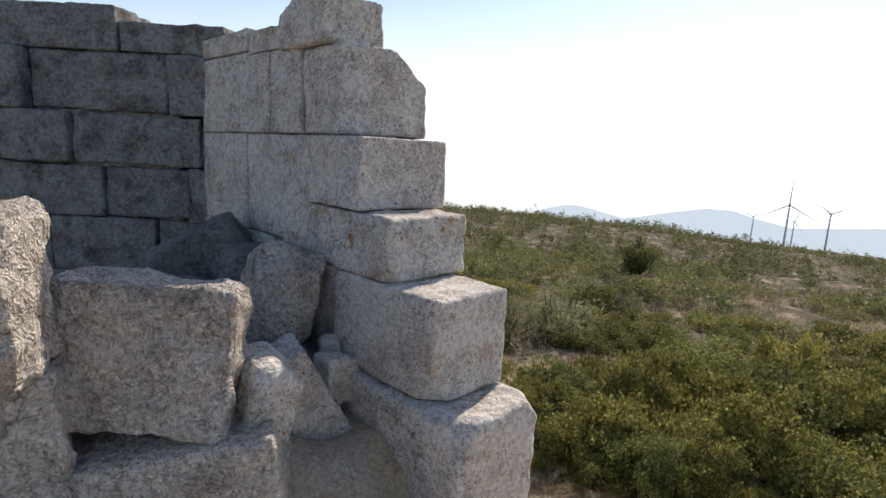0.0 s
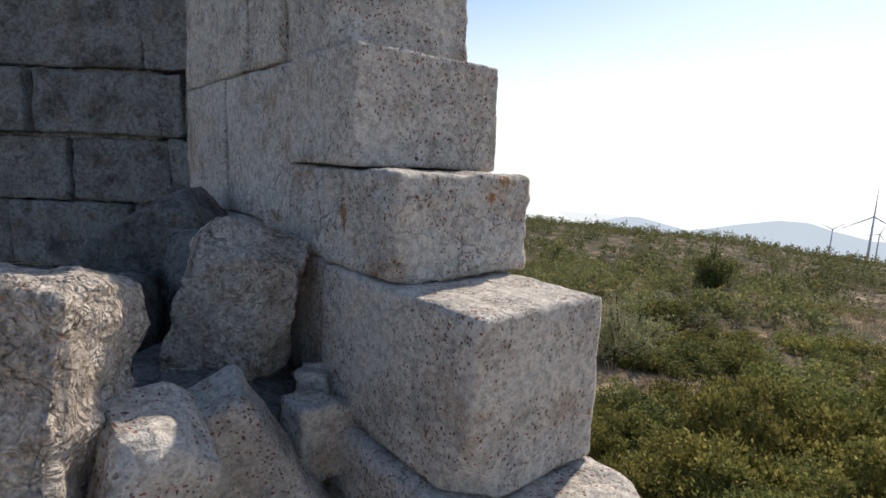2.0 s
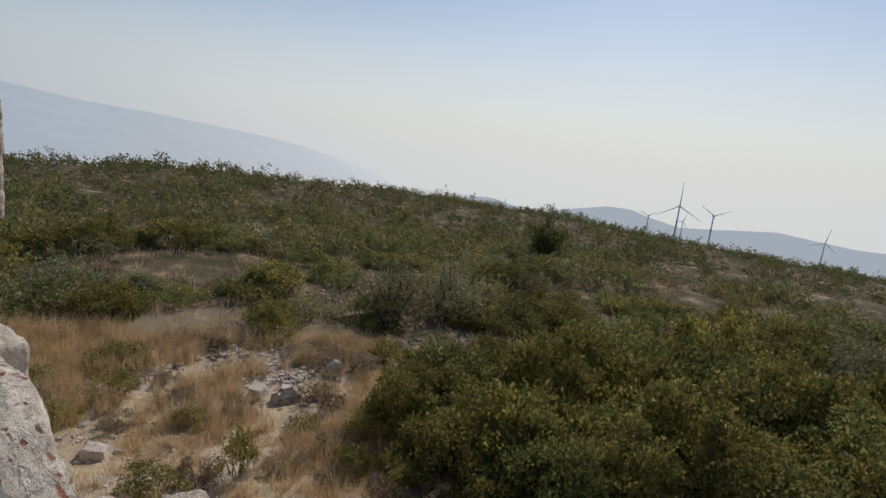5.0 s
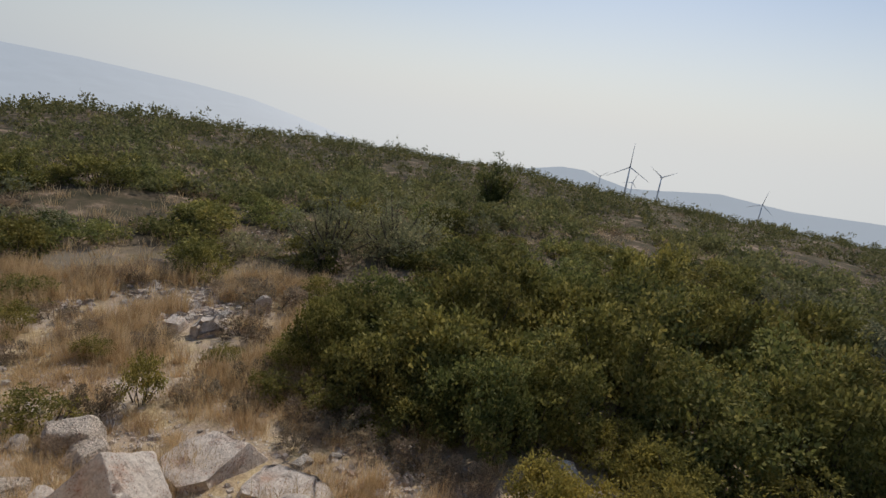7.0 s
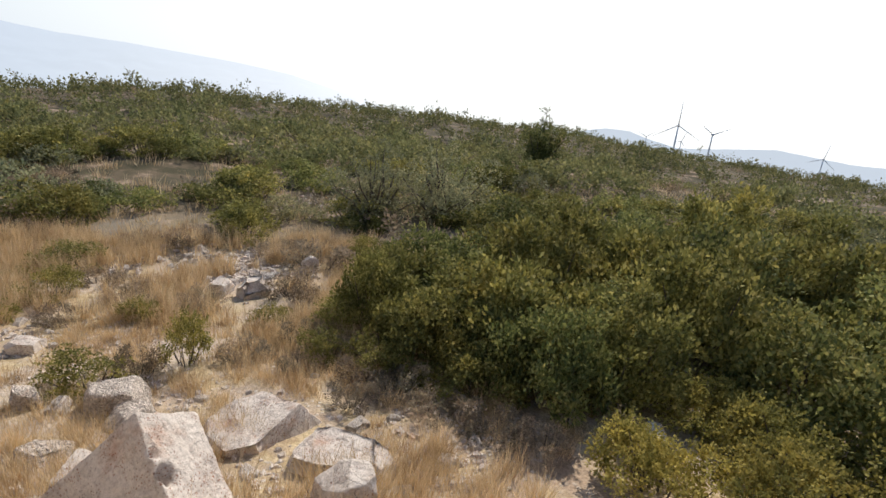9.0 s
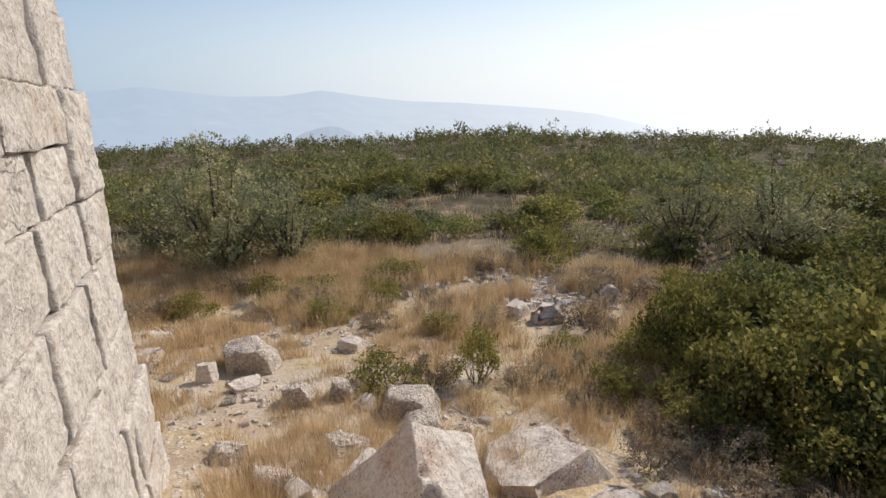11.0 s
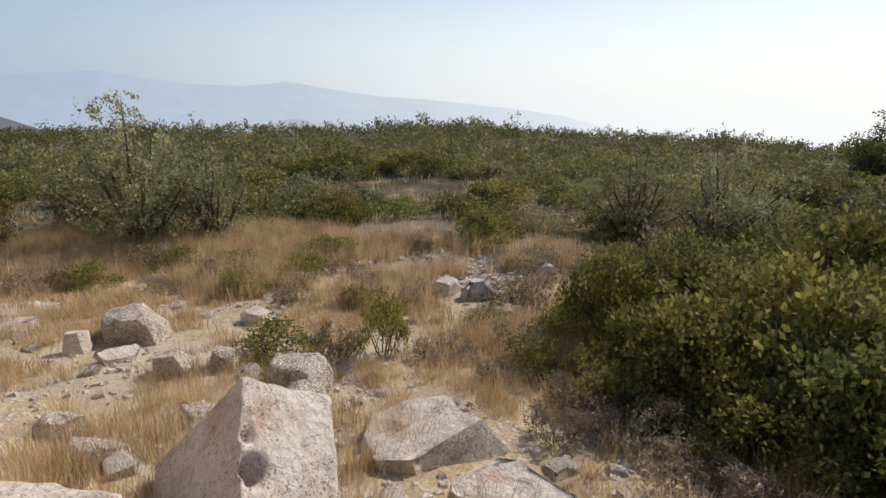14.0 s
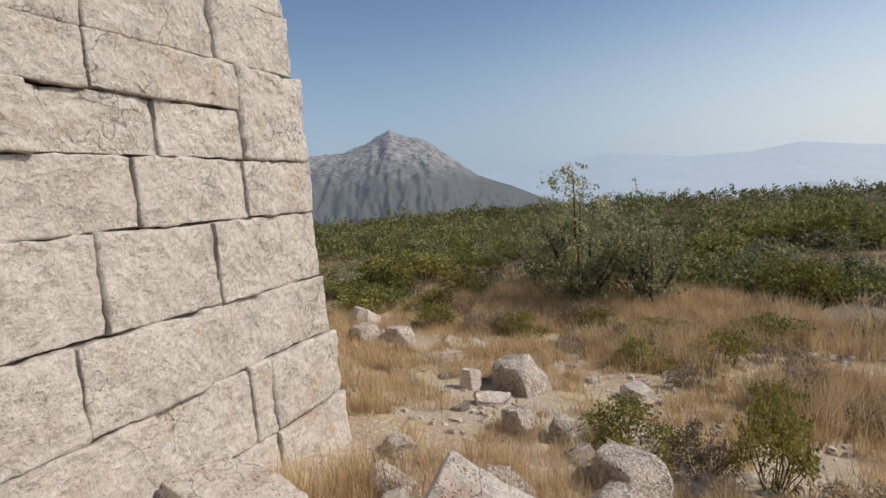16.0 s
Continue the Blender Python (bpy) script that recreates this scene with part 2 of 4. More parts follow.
def plain_material(name, a, b, scale=8.0, rough=0.6, metal=0.0, bump=0.2):
    m = Nodes(name)
    co = m.coords()
    m.bsdf.inputs["Metallic"].default_value = metal
    return m.done(m.ramp(m.noise(co, scale, 6), (0.35, a), (0.65, b)), m.bump(m.noise(co, scale * 4, 4), bump, 0.01), rough)


TURBINE = plain_material("turbine_paint", (0.74, 0.76, 0.78), (0.80, 0.81, 0.82), 0.5, 0.5)


def distant_material(name, a, b, glow, scale, strength, ridges=0.0, east_glow=None, heights=None):
    """Far land, its miles of hazy air painted as glow, more towards the sun."""
    m = Nodes(name)
    co = m.coords("Object", False)
    color = m.ramp(m.noise(co, scale, 9, 0.7), (0.42, a), (0.56, b))
    split = m.add("ShaderNodeSeparateXYZ")
    m.link(co, split.inputs[0])
    if heights:
        up = m.add("ShaderNodeMapRange", From_Min=heights[0], From_Max=heights[1])
        m.link(split.outputs["Z"], up.inputs["Value"])
        patchy = m.mix(0.5, up.outputs[0], m.noise(co, scale * 0.3, 8, 0.75), "ADD")
        color = m.mix(m.ramp(patchy, (0.45, (1, 1, 1)), (0.8, (0, 0, 0))), color, a)
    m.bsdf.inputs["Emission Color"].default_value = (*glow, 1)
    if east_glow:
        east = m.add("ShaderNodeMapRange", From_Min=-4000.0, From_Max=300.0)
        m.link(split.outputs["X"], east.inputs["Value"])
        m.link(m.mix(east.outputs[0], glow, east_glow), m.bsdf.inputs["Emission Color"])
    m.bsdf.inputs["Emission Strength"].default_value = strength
    nrm = m.bump(m.noise(co, scale * 2, 9, 0.7), ridges, 40.0) if ridges else None
    return m.done(color, nrm, 1.0, 0.0)


# ---- building helpers ----
def mesh_of(name, verts, faces, material, smooth=False):
    me = bpy.data.meshes.new(name)
    me.from_pydata([tuple(v) for v in verts], [], [tuple(f) for f in faces])
    me.materials.append(material)
    if smooth:
        me.polygons.foreach_set("use_smooth", [True] * len(me.polygons))
    me.update()
    return me


def part(name, data, parent, label=""):
    """Links a mesh as one object under a thing or a part."""
    ob = new(name, data)
    ob.parent = parent
    return tagged(ob, label) if label else ob


def link_bm(name, bm, material, smooth=True):
    me = bpy.data.meshes.new(name)
    bm.to_mesh(me)
    bm.free()
    me.materials.append(material)
    me.polygons.foreach_set("use_smooth", [smooth] * len(me.polygons))
    return me


def smoothstep(a, b, x):
    t = np.clip((np.asarray(x, float) - a) / (b - a), 0, 1)
    return t * t * (3 - 2 * t)


def fbm(x, y, scale, octaves=4, seed=0.0):
    return noise.fractal(Vector((x * scale + seed, y * scale - seed, seed * 0.37)), 0.6, 2.0, octaves)


def rock_mesh(name, size, material, cuts=4, rough=0.06, bevel=0.06, seed=0, taper=(0.0, 0.0), facets=0, dents=(), knocks=()):
    """A weathered block: a box with broken, rounded edges, dressed by noise, with a few knocked-off facets."""
    rnd = random.Random(seed)
    sx, sy, sz = size
    bm = bmesh.new()
    bmesh.ops.create_cube(bm, size=1.0)
    for v in bm.verts:
        k = 1 - (v.co.z + 0.5) * taper[0]
        j = 1 - (v.co.z + 0.5) * taper[1]
        v.co = Vector((v.co.x * sx * k, v.co.y * sy * j, v.co.z * sz))
    for at, way in knocks:                  # corners broken away
        at = Vector((at[0] * sx / 2, at[1] * sy / 2, at[2] * sz / 2))
        cut = bmesh.ops.bisect_plane(bm, geom=bm.verts[:] + bm.edges[:] + bm.faces[:], plane_co=at, plane_no=Vector(way), clear_outer=True)
        bmesh.ops.edgeloop_fill(bm, edges=[e for e in cut["geom_cut"] if isinstance(e, bmesh.types.BMEdge)])
    for _ in range(facets):
        d = Vector((rnd.uniform(-1, 1), rnd.uniform(-1, 1), rnd.uniform(-0.6, 1))).normalized()
        reach = max(v.co.dot(d) for v in bm.verts)
        cut = bmesh.ops.bisect_plane(bm, geom=bm.verts[:] + bm.edges[:] + bm.faces[:], plane_co=d * reach * rnd.uniform(0.68, 0.90), plane_no=d, clear_outer=True)
        edges = [e for e in cut["geom_cut"] if isinstance(e, bmesh.types.BMEdge)]
        bmesh.ops.edgeloop_fill(bm, edges=edges)
    bmesh.ops.bevel(bm, geom=bm.edges[:], offset=bevel * min(size), segments=2, profile=0.6, affect="EDGES", clamp_overlap=True)
    bmesh.ops.triangulate(bm, faces=[f for f in bm.faces if len(f.verts) > 4])
    longest = max(size)
    for _ in range(cuts):
        step = longest / 2 ** cuts * 1.6
        edges = [e for e in bm.edges if e.calc_length() > step]
        if not edges or len(bm.verts) > 4200:
            break
        bmesh.ops.subdivide_edges(bm, edges=edges, cuts=1, use_grid_fill=True)
    bm.normal_update()
    off = Vector((rnd.uniform(0, 90), rnd.uniform(0, 90), rnd.uniform(0, 90)))
    moves = []
    for v in bm.verts:
        p = v.co
        a = noise.fractal(p * 2.2 + off, 0.8, 2.0, 3)
        b = noise.fractal(p * 9.0 + off, 0.7, 2.0, 4)
        moves.append(p + v.normal * (a * 0.55 + b * 0.45) * rough * 0.55)
    for v, p in zip(bm.verts, moves):
        v.co = p
    for at, push, radius in dents:          # hollows eaten into the stone
        at, push = Vector(at), Vector(push)
        for v in bm.verts:
            gap = (v.co - at).length / radius
            if gap < 1.6:
                v.co += push * math.exp(-gap ** 4)
    return link_bm(name, bm, material)


# ---- the lie of the land ----
K = math.sqrt(0.5)
U, N = Vector((-K, K, 0.0)), Vector((K, K, 0.0))      # along the broken wall, away from its end; and outward from it
INNER_N, OUTER_N, TURN_S = 1.88, 2.88, 4.80           # its inner and outer faces, and the inner corner along it
BACK_Y = 4.75                                        # inner face of the back wall

PROFILE_R = [0, 1.5, 2.43, 2.9, 4.0, 5.5, 7.0, 9.0, 12.0]
PROFILE_Z = [0, -0.35, -1.1, -1.6, -2.5, -3.08, -3.42, -3.68, -4.0]
CREST_AZ = [-180, -120, -80, -60, -40, -25, -13, 0, 20, 33, 50, 80, 120, 180]
CREST_R = [60, 60, 60, 60, 55, 50, 48, 58, 60, 75, 80, 80, 70, 60]
CREST_Z = [-4.5, -4.4, -4.4, -4.2, -4.0, -3.8, -3.3, -4.4, -5.3, -7.7, -8.7, -9.0, -7.0, -4.5]


def ground_z(x, y):
    r = math.hypot(x, y)
    az = math.degrees(math.atan2(x, y))       # clockwise from +y
    crest_r, crest_z = float(np.interp(az, CREST_AZ, CREST_R)), float(np.interp(az, CREST_AZ, CREST_Z))
    if r < 12:
        z = float(np.interp(r, PROFILE_R, PROFILE_Z))
    else:
        z = -4.0 + (crest_z + 4.0) * min(1.0, (r - 12) / (crest_r - 12)) ** 1.2 - 0.115 * max(r - crest_r, 0)
    z += fbm(x, y, 0.9, 4, 3.0) * 0.06 * float(smoothstep(1, 4, r)) + fbm(x, y, 0.14, 3, 9.0) * 0.25 * float(smoothstep(10, 25, r)) + fbm(x, y, 0.05, 2, 5.0) * 0.5 * float(smoothstep(20, 40, r))
    p = Vector((x, y, 0))
    n, s = p.dot(N), p.dot(U)
    within = min(1 - float(smoothstep(2.1, 2.7, n)), 1 - float(smoothstep(BACK_Y + 0.1, BACK_Y + 0.6, y)), float(smoothstep(1.2, 2.2, s)))
    floor_z = -0.05 + 0.1 * fbm(x, y, 1.5, 3, 2.0)
    return z * (1 - within) + floor_z * within


def build_ground():
    rings = [0.0]
    step = 0.14
    while rings[-1] < 4500:
        rings.append(rings[-1] + step)
        step = max(0.14, rings[-1] * 0.028)
    count = 220
    verts, faces = [(0, 0, ground_z(0, 0))], []
    for r in rings[1:]:
        for k in range(count):
            a = 2 * math.pi * k / count
            x, y = r * math.sin(a), r * math.cos(a)
            verts.append((x, y, ground_z(x, y)))
    for k in range(count):
        faces.append((0, 1 + (k + 1) % count, 1 + k))
    for i in range(len(rings) - 2):
        for k in range(count):
            a, b = 1 + i * count + k, 1 + i * count + (k + 1) % count
            faces.append((a, b, b + count, a + count))
    ob = new("ground", mesh_of("ground", verts, faces, SOIL, True))
    return tagged(ob, "dry stony ground with rusty soil and dead grass litter", "ground", kind="structure")


build_ground()


# ---- the tower's walls ----
def wall_block(parent, along, out, s0, s1, z0, z1, d0, d1, material, seed, rough=0.03, cuts=4, bevel=0.05, gap=0.004, name="stone_block", lean=0.0, tip=0.0, knocks=()):
    """One squared block of a wall: s along it, d outward."""
    size = (s1 - s0 - 2 * gap, d1 - d0, z1 - z0 - 2 * gap)
    ob = new(name, rock_mesh(name, size, material, cuts, rough, bevel, seed, knocks=knocks))
    c = along * (s0 + s1) / 2 + out * (d0 + d1) / 2 + Vector((0, 0, (z0 + z1) / 2))
    ob.matrix_world = Matrix.Translation(c) @ Matrix(((along.x, out.x, 0, 0), (along.y, out.y, 0, 0), (0, 0, 1, 0), (0, 0, 0, 1))) @ pose(0, 0, 0, tip, lean, 0)
    ob.parent = parent
    return ob


broken_wall = tagged(new("wall_broken"), "broken tower wall of squared pale limestone blocks stepping down at its end", "wall", kind="structure")
back_wall = tagged(new("wall_back"), "dark grey dry-laid limestone block wall, its shade put into the colour", "wall", kind="structure")

# blocks of the stepped end: along (from, to), height (from, to), outward (from, to)
END_BLOCKS = [
    (1.38, 2.6, -1.25, -0.52, 1.75, 2.55),
    (1.53, 2.62, -0.52, 0.19, 1.82, 2.47),
    (1.79, 2.75, 0.19, 0.775, 1.87, 2.44),
    (2.2, 2.97, 0.775, 1.155, 1.88, 2.5),
    (2.5, 3.08, 1.155, 1.6, 1.88, 2.58),
    (2.68, 3.22, 1.6, 2.15, 1.92, 2.56),
    (2.86, 3.45, 2.15, 2.46, 1.86, 2.3),
]
KNOCKS = {
    1: [((-1, -0.55, 1), (-0.6, -0.7, 0.5)), ((-0.8, 1, 1), (-0.6, 0.6, 0.5))],
    2: [((-1, -0.86, -0.4), (-0.6, -0.7, -0.35))],
    3: [((-1, -0.75, -1), (-0.5, -0.6, -0.5))],
    5: [((-0.6, 1, 0.35), (-0.15, 0.55, 0.8)), ((-1, -0.7, 0.3), (-0.8, -0.6, 0.1))],
    6: [((1, -0.5, 0.7), (0.4, -0.3, 0.85))],
}
for i, (s0, s1, z0, z1, d0, d1) in enumerate(END_BLOCKS):
    wall_block(broken_wall, U, N, s0, s1, z0, z1, d0, d1, STONE, 10 + i, (0.035, 0.04, 0.022, 0.05, 0.022, 0.035, 0.05)[i], 6, (0.08, 0.09, 0.035, 0.06, 0.035, 0.06, 0.08)[i], knocks=KNOCKS.get(i, ()))

# inner face beyond the end
INNER_BLOCKS = [
    (2.62, 3.4, -0.52, 0.19), (3.4, 4.85, -0.52, 0.19), (2.75, 3.6, 0.19, 0.775), (3.6, 4.85, 0.19, 0.86),
    (2.97, 3.45, 0.775, 1.155), (3.08, 3.99, 0.86, 1.6), (3.99, 4.36, 0.86, 1.6), (4.36, 4.86, 0.86, 1.6),
    (3.22, 3.62, 1.6, 2.17), (3.62, 3.93, 1.6, 2.17), (3.93, 4.86, 1.6, 2.2), (3.45, 3.95, 2.17, 2.33), (3.95, 4.8, 2.2, 2.36),
]
for i, (s0, s1, z0, z1) in enumerate(INNER_BLOCKS):
    wall_block(broken_wall, U, N, s0, s1, z0, z1, INNER_N + (0.012 if i % 3 else 0.0), 2.4, STONE, 40 + i, 0.022, 4, 0.035)

# outer face: courses from the ground up, with their joints
OUTER = [
    (-3.6, -2.86, [3.1, 4.0, 4.7, 5.42]),
    (-2.86, -2.42, [3.1, 3.93, 4.56, 4.72, 5.40]),
    (-2.42, -2.02, [3.1, 3.64, 4.28, 5.37]),
    (-2.02, -1.575, [3.1, 3.80, 4.43, 4.74, 5.34]),
    (-1.575, -1.24, [3.1, 4.04, 4.72, 5.33]),
    (-1.24, -0.96, [3.1, 3.62, 4.19, 4.74]),
    (-0.96, -0.70, [3.1, 3.88, 4.74]),
    (-0.70, -0.32, [3.1, 3.90, 4.62, 5.28]),
    (-0.32, 0.08, [3.3, 4.1, 4.8, 5.27]),
    (0.08, 0.5, [3.3, 3.7, 4.5, 5.25]),
    (0.5, 0.95, [3.3, 4.2, 4.9, 5.24]),
    (0.95, 1.4, [3.4, 3.9, 4.6, 5.22]),
    (1.4, 1.85, [3.5, 4.3, 5.2]),
]
for i, (z0, z1, joints) in enumerate(OUTER):
    face = OUTER_N + 0.028 * (-1.4 - z0)
    for k, (s0, s1) in enumerate(zip(joints, joints[1:])):
        out = face + ((i * 7 + k * 5) % 4 - 1.5) * 0.012
        wall_block(broken_wall, U, N, s0, s1, z0, z1, 2.42, out, STONE_PALE, 140 + i * 10 + k, 0.045, 5, 0.03, 0.0035)
wall_block(broken_wall, U, N, 4.745, 5.32, -1.235, -0.70, 2.42, OUTER_N + 0.02, STONE_PALE, 299, 0.06, 6, 0.03, 0.001)

# back wall, courses with joints along -x
WEST = Vector((-1.0, 0.0, 0.0))
NORTH = Vector((0.0, 1.0, 0.0))
BACK = [
    (-0.3, 0.3, [1.9, 2.9, 3.7, 4.8]),
    (0.3, 0.8, [1.9, 2.54, 3.5, 4.8]),
    (0.8, 1.27, [1.9, 2.23, 2.99, 4.1, 4.8]),
    (1.27, 1.72, [1.9, 2.11, 3.24, 3.85, 4.8]),
    (1.72, 2.24, [1.9, 2.40, 3.60, 4.3, 4.8]),
    (2.24, 2.5, [1.9, 2.81]),
    (2.24, 2.62, [2.81, 4.2, 4.8]),
]
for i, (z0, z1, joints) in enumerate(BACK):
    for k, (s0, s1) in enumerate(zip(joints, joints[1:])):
        wall_block(back_wall, WEST, NORTH, s0, s1, z0 + (0.015 if k % 2 else 0), z1, BACK_Y + (0.02 if (i + k) % 2 else -0.01) - (0.1 if s0 > 3.2 and 1 < z0 < 2 else 0), BACK_Y + 0.6, STONE_SHADED, 300 + i * 10 + k, 0.05, 5, 0.05, 0.007)


def wall_backing(parent, along, out, s0, s1, z0, z1, d0, d1):
    """Unseen filler added between a wall's two faces, to stop light through its joints."""
    ob = wall_block(parent, along, out, s0, s1, z0, z1, d0, d1, STONE_ROUGH, 900 + int(s0 * 10), 0.1, 4, 0.05, name="rubble_core")
    return tagged(ob, "unseen stone backing added to stop light through the wall's joints")


wall_backing(broken_wall, U, N, 3.15, 5.1, -3.5, 1.5, 2.0, 2.75)
wall_backing(broken_wall, U, N, 3.2, 4.8, 1.0, 2.1, 2.0, 2.6)
wall_backing(back_wall, WEST, NORTH, 2.35, 4.6, -0.3, 2.35, BACK_Y + 0.1, BACK_Y + 0.7)
wall_backing(back_wall, WEST, NORTH, 1.8, 2.3, -0.3, 1.2, BACK_Y + 0.1, BACK_Y + 0.7)
wall_backing(back_wall, WEST, NORTH, 1.8, 2.3, 1.75, 2.3, BACK_Y + 0.1, BACK_Y + 0.7)


# ---- rubble inside the tower ----
def boulder(name, x, y, z, size, turn, material, seed, label, cuts=4, rough=0.12, bevel=0.18, facets=2, taper=(0.1, 0.1), tilt=(0, 0), group=""):
    ob = new(name, rock_mesh(name, size, material, cuts, rough, bevel, seed, taper, facets))
    ob.matrix_world = pose(x, y, z, tilt[0], tilt[1], turn)
    return tagged(ob, label, "stone", group)


boulder("fallen_block", -1.24, 2.3, 0.56, (0.80, 0.42, 0.66), 8, STONE_ROUGH, 501, "large rough fallen limestone block with a pitted face", 7, 0.1, 0.13, 0, (0.04, 0.1), (-8, 5))
boulder("fallen_block", -1.2, 2.22, -0.05, (1.15, 0.55, 0.5), 12, STONE_ROUGH, 502, "broken limestone block lying under another block", 6, 0.06, 0.09, 1, (0.0, 0.1), (0, -8))
boulder("boulder", -1.72, 1.8, 0.93, (0.62, 0.5, 0.66), 20, STONE_ROUGH, 503, "rough crumbling conglomerate boulder", 6, 0.12, 0.25, 2, (0.1, 0.1))
boulder("boulder", -1.8, 1.95, 0.12, (0.7, 0.6, 0.98), 35, STONE_ROUGH, 511, "rough boulder under another in the rubble", 4, 0.12, 0.25, 2)
boulder("boulder", -0.97, 3.3, 0.58, (0.46, 0.44, 0.64), 20, STONE_ROUGH, 504, "rounded dark grey boulder on the rubble heap", 5, 0.1, 0.3, 8, (0.1, 0.1), (0, 12))
boulder("fallen_slab", -0.66, 2.83, 0.03, (0.32, 0.28, 0.9), 30, STONE, 505, "smooth grey slab leaning on the rubble", 5, 0.03, 0.12, 0, (0.1, 0.1), (8, -28))
boulder("rubble_stone", -0.78, 2.42, 0.32, (0.32, 0.34, 0.42), 50, STONE, 506, "angular pale rubble stone", 5, 0.06, 0.1, 3, (0.1, 0.1), (10, 10))
boulder("fallen_slab", -1.75, 3.9, 0.68, (0.75, 0.5, 0.4), 10, STONE_SHADED, 507, "dark angular slab tilted against the back wall", 5, 0.05, 0.06, 3, (0.2, 0.2), (10, -28))
boulder("boulder", -1.35, 3.8, 0.5, (0.5, 0.5, 0.6), 40, STONE_SHADED, 508, "grey boulder wedged in the corner", 4, 0.08, 0.15, 3)
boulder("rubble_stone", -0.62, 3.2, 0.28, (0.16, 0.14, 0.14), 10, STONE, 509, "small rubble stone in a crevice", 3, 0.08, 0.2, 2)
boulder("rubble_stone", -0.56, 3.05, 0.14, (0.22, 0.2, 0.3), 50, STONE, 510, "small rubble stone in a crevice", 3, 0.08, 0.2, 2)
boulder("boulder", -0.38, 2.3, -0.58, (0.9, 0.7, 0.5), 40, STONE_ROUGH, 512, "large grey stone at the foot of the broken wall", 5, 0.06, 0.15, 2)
boulder("boulder", -1.1, 3.0, 0.05, (1.0, 0.8, 0.6), 70, STONE_SHADED, 513, "dark boulder filling the rubble heap", 4, 0.1, 0.2, 2)
boulder("boulder", -1.9, 3.2, 0.2, (1.0, 0.9, 0.8), 20, STONE_SHADED, 514, "dark boulder filling the rubble heap", 4, 0.1, 0.2, 2)


# ---- fallen stones outside ----
def corner_block(name, apex, ridge, right, lengths, material, seed, label, dents=()):
    """A fallen block with one corner up: ridge and right are the edges that run down from that corner."""
    r = Vector(ridge).normalized()
    e = (Vector(right) - r * Vector(right).dot(r)).normalized()
    f = e.cross(r)
    if f.z > 0:
        f = -f
    basis = Matrix((e, r, f)).transposed().to_4x4()
    size = (lengths[1], lengths[0], lengths[2])
    local = [((-size[0] / 2 + a, -size[1] / 2 + b, -size[2] / 2), (0, 0, deep), wide) for a, b, wide, deep in dents]
    ob = new(name, rock_mesh(name, size, material, 7, 0.03, 0.04, seed, (0, 0), 0, local))
    ob.matrix_world = Matrix.Translation(Vector(apex) + (e * size[0] + r * size[1] + f * size[2]) / 2) @ basis
    return tagged(ob, label, "stone")


